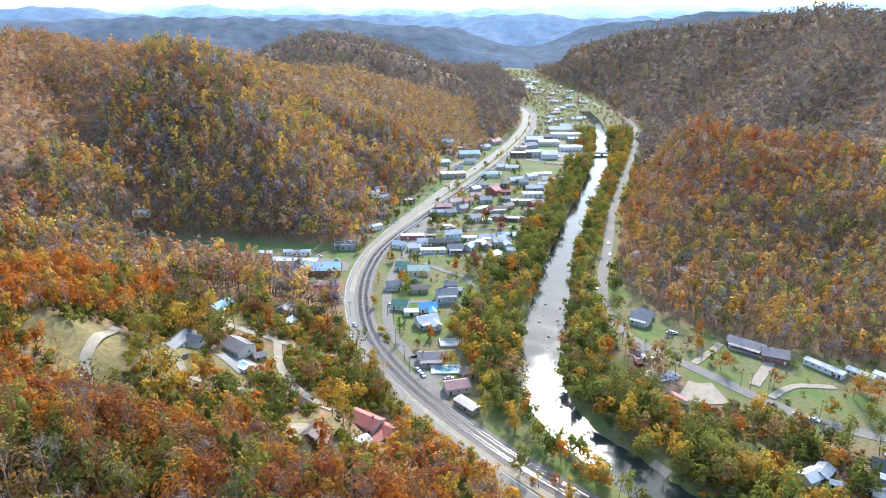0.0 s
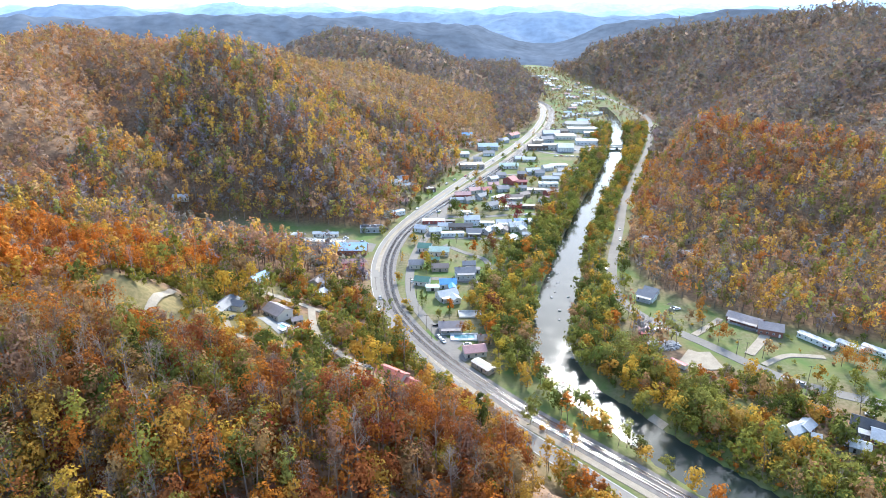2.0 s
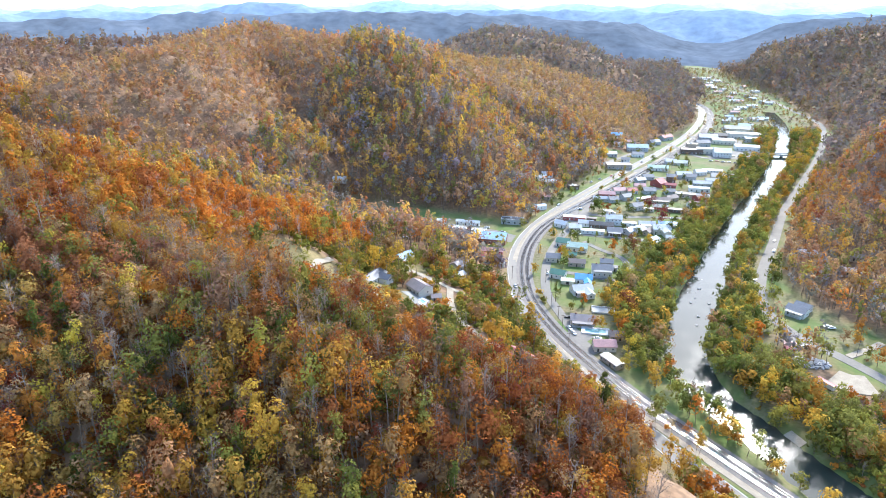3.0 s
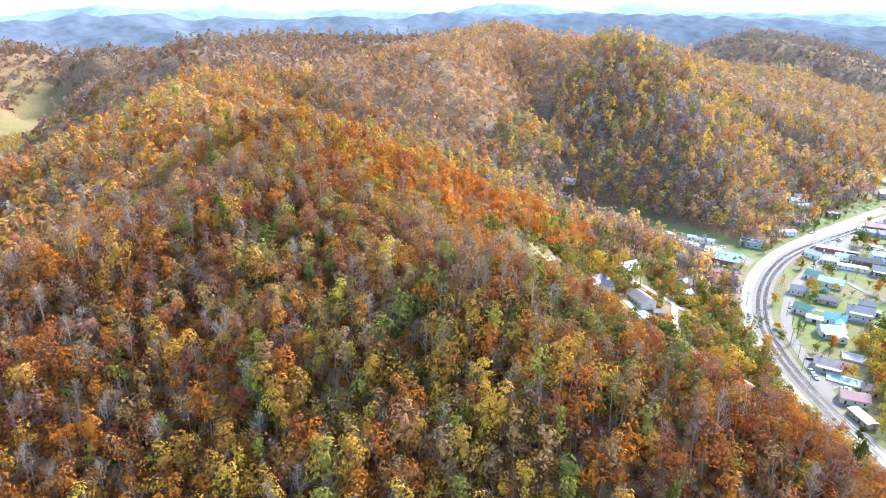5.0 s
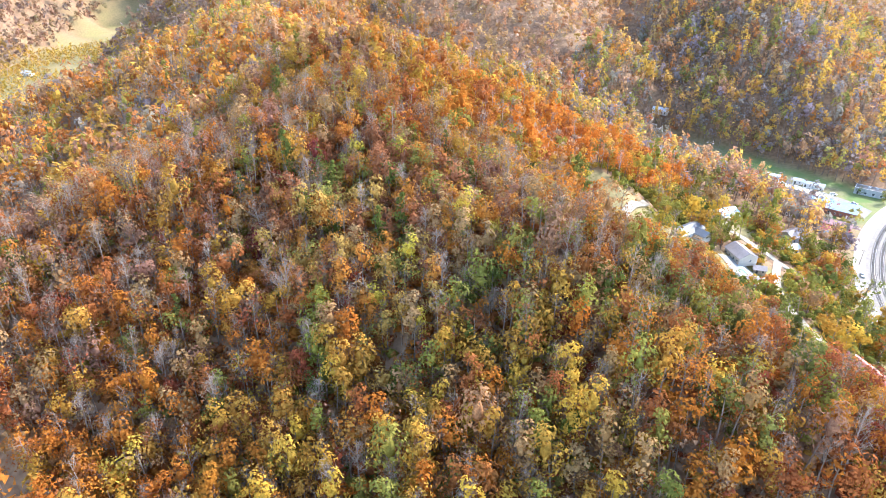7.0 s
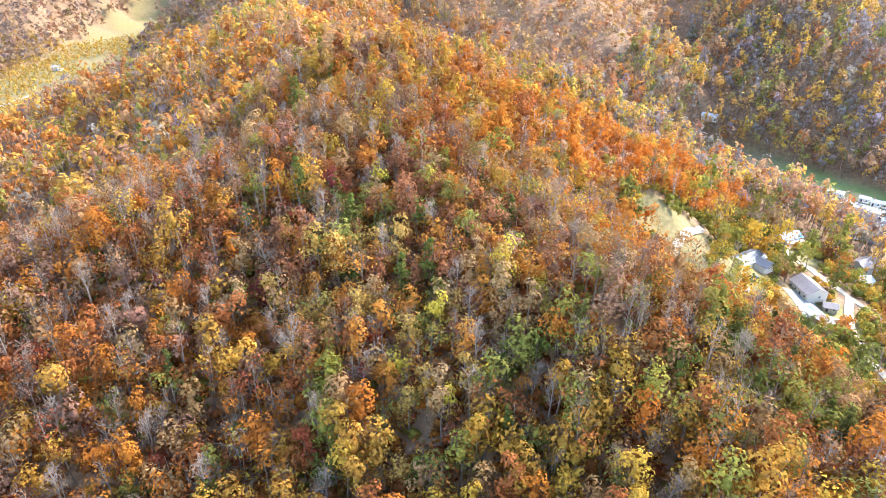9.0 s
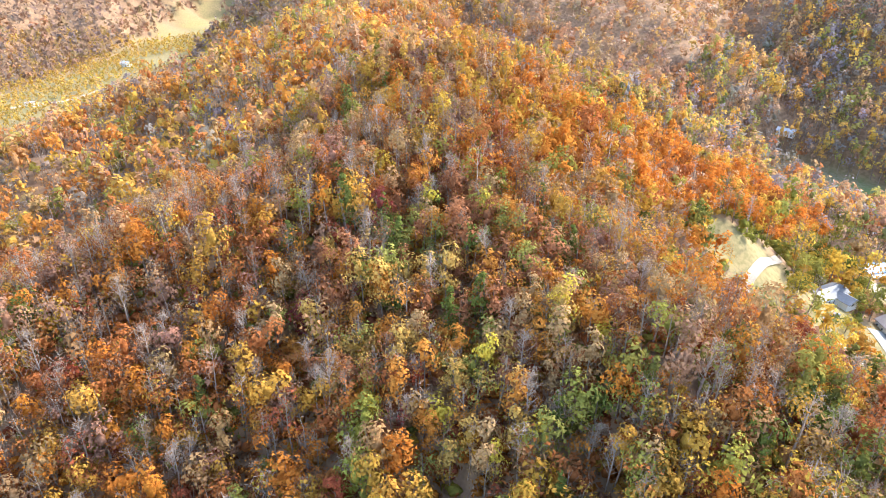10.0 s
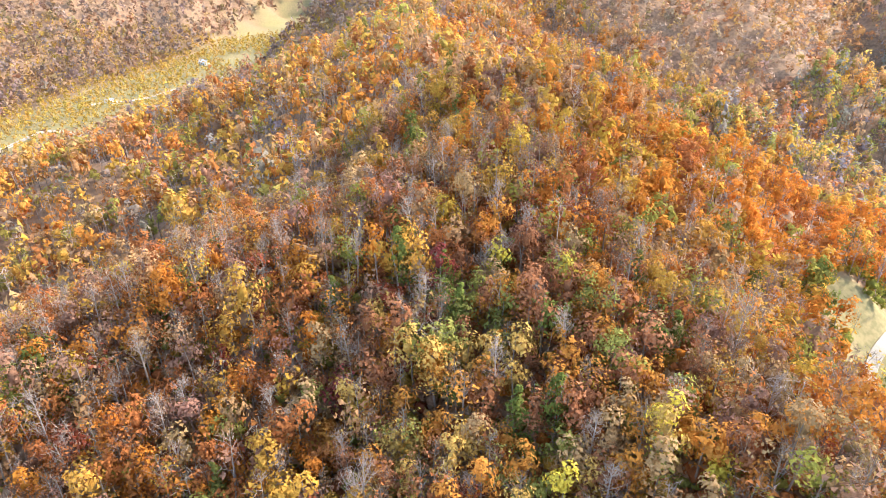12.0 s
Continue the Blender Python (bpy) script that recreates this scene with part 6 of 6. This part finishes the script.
def stones(name, label, cx, cy, rx, ry, count, size, seed, z0=None):
    rng = np.random.default_rng(seed)
    v, f = [], []
    base = np.array(box_data(-1, -1, -1, 1, 1, 1)[0], float)
    for k in range(count):
        a, r = rng.uniform(0, 6.283), math.sqrt(rng.uniform(0, 1))
        x, y, s = cx + rx * r * math.cos(a), cy + ry * r * math.sin(a), size * rng.uniform(0.4, 1.2)
        pts = base * rng.uniform(0.6, 1.1, (8, 3)) * s * (1, 0.8, 0.6)
        t = rng.uniform(0, 6.283)
        pts = pts @ np.array([[math.cos(t), math.sin(t), 0], [-math.sin(t), math.cos(t), 0], [0, 0, 1]])
        n0 = len(v)
        z = (height_at(x, y) if z0 is None else z0) + 0.25 * s + 1.2 * (1 - r) * (z0 is None)
        v += [tuple(q + (x, y, z)) for q in pts]
        f += [tuple(i + n0 for i in q) for q in box_data(0, 0, 0, 1, 1, 1)[1]]
    return tagged(mesh_object(name, v, f, [STONE]), label, "stones", kind="stuff")


stones("rubble_heap", "heap of pale broken concrete beside the road", 114, 283, 9, 6, 170, 0.9, 31)
stones("boulders", "grey boulders in the shallow river", 66, 330, 9, 70, 26, 0.9, 33, -2.5)
stones("boulders", "stone weir across the river edge", 98, 222, 9, 1.5, 60, 0.7, 35, -2.3)

# wind-thrown trunks on the near slope, and pale rock ledges along the crest
DEAD_WOOD = material("dead_wood", (0.46, 0.41, 0.36), 0.9, var=0.2, scale=2.0)
log_rng = random.Random(21)
for lx, ly in ((-225, 50), (-219, 53), (-230, 47), (-223, 37), (-260, 84), (-182, 73), (-158, 51), (-198, 37), (-163, 81), (-174, 100)):
    log = new("fallen_log")
    length, spin = log_rng.uniform(8, 13), log_rng.uniform(0, 180)
    dx, dy = math.cos(radians(spin)) * length / 2, math.sin(radians(spin)) * length / 2
    rise = math.degrees(math.atan2(height_at(lx + dx, ly + dy) - height_at(lx - dx, ly - dy), length))
    log.matrix_world = pose(lx, ly, height_at(lx, ly) + 0.5, 0, 0, spin) @ pose(0, 0, 0, 0, -rise, 0)
    tagged(log, "pale fallen tree trunk lying on the wooded slope", "log", "fallen logs")
    v, f = tube([(-length / 2, 0, 0), (0, 0.15, 0.1), (length / 2, 0, 0.2)], (0.28, 0.2, 0.08), 6)
    mesh_object("trunk", v, f, [DEAD_WOOD], parent=log, smooth=True)
    for k in range(4):
        a = length * log_rng.uniform(0.0, 0.45)
        v, f = tube([(a, 0, 0.1), (a + 1.2, log_rng.uniform(-1.5, 1.5), log_rng.uniform(0.4, 1.4))], (0.07, 0.02), 4)
        mesh_object("branch", v, f, [DEAD_WOOD], parent=log)
stones("rock_ledge", "pale broken rock ledge along the wooded crest", -510, 330, 26, 20, 70, 2.6, 41)
stones("rock_ledge", "pale broken rock ledge on the wooded spur", -390, 176, 10, 8, 24, 2.0, 43)
stones("rock_ledge", "grey rocks among trees on the near slope", -232, 44, 12, 10, 26, 0.9, 45)
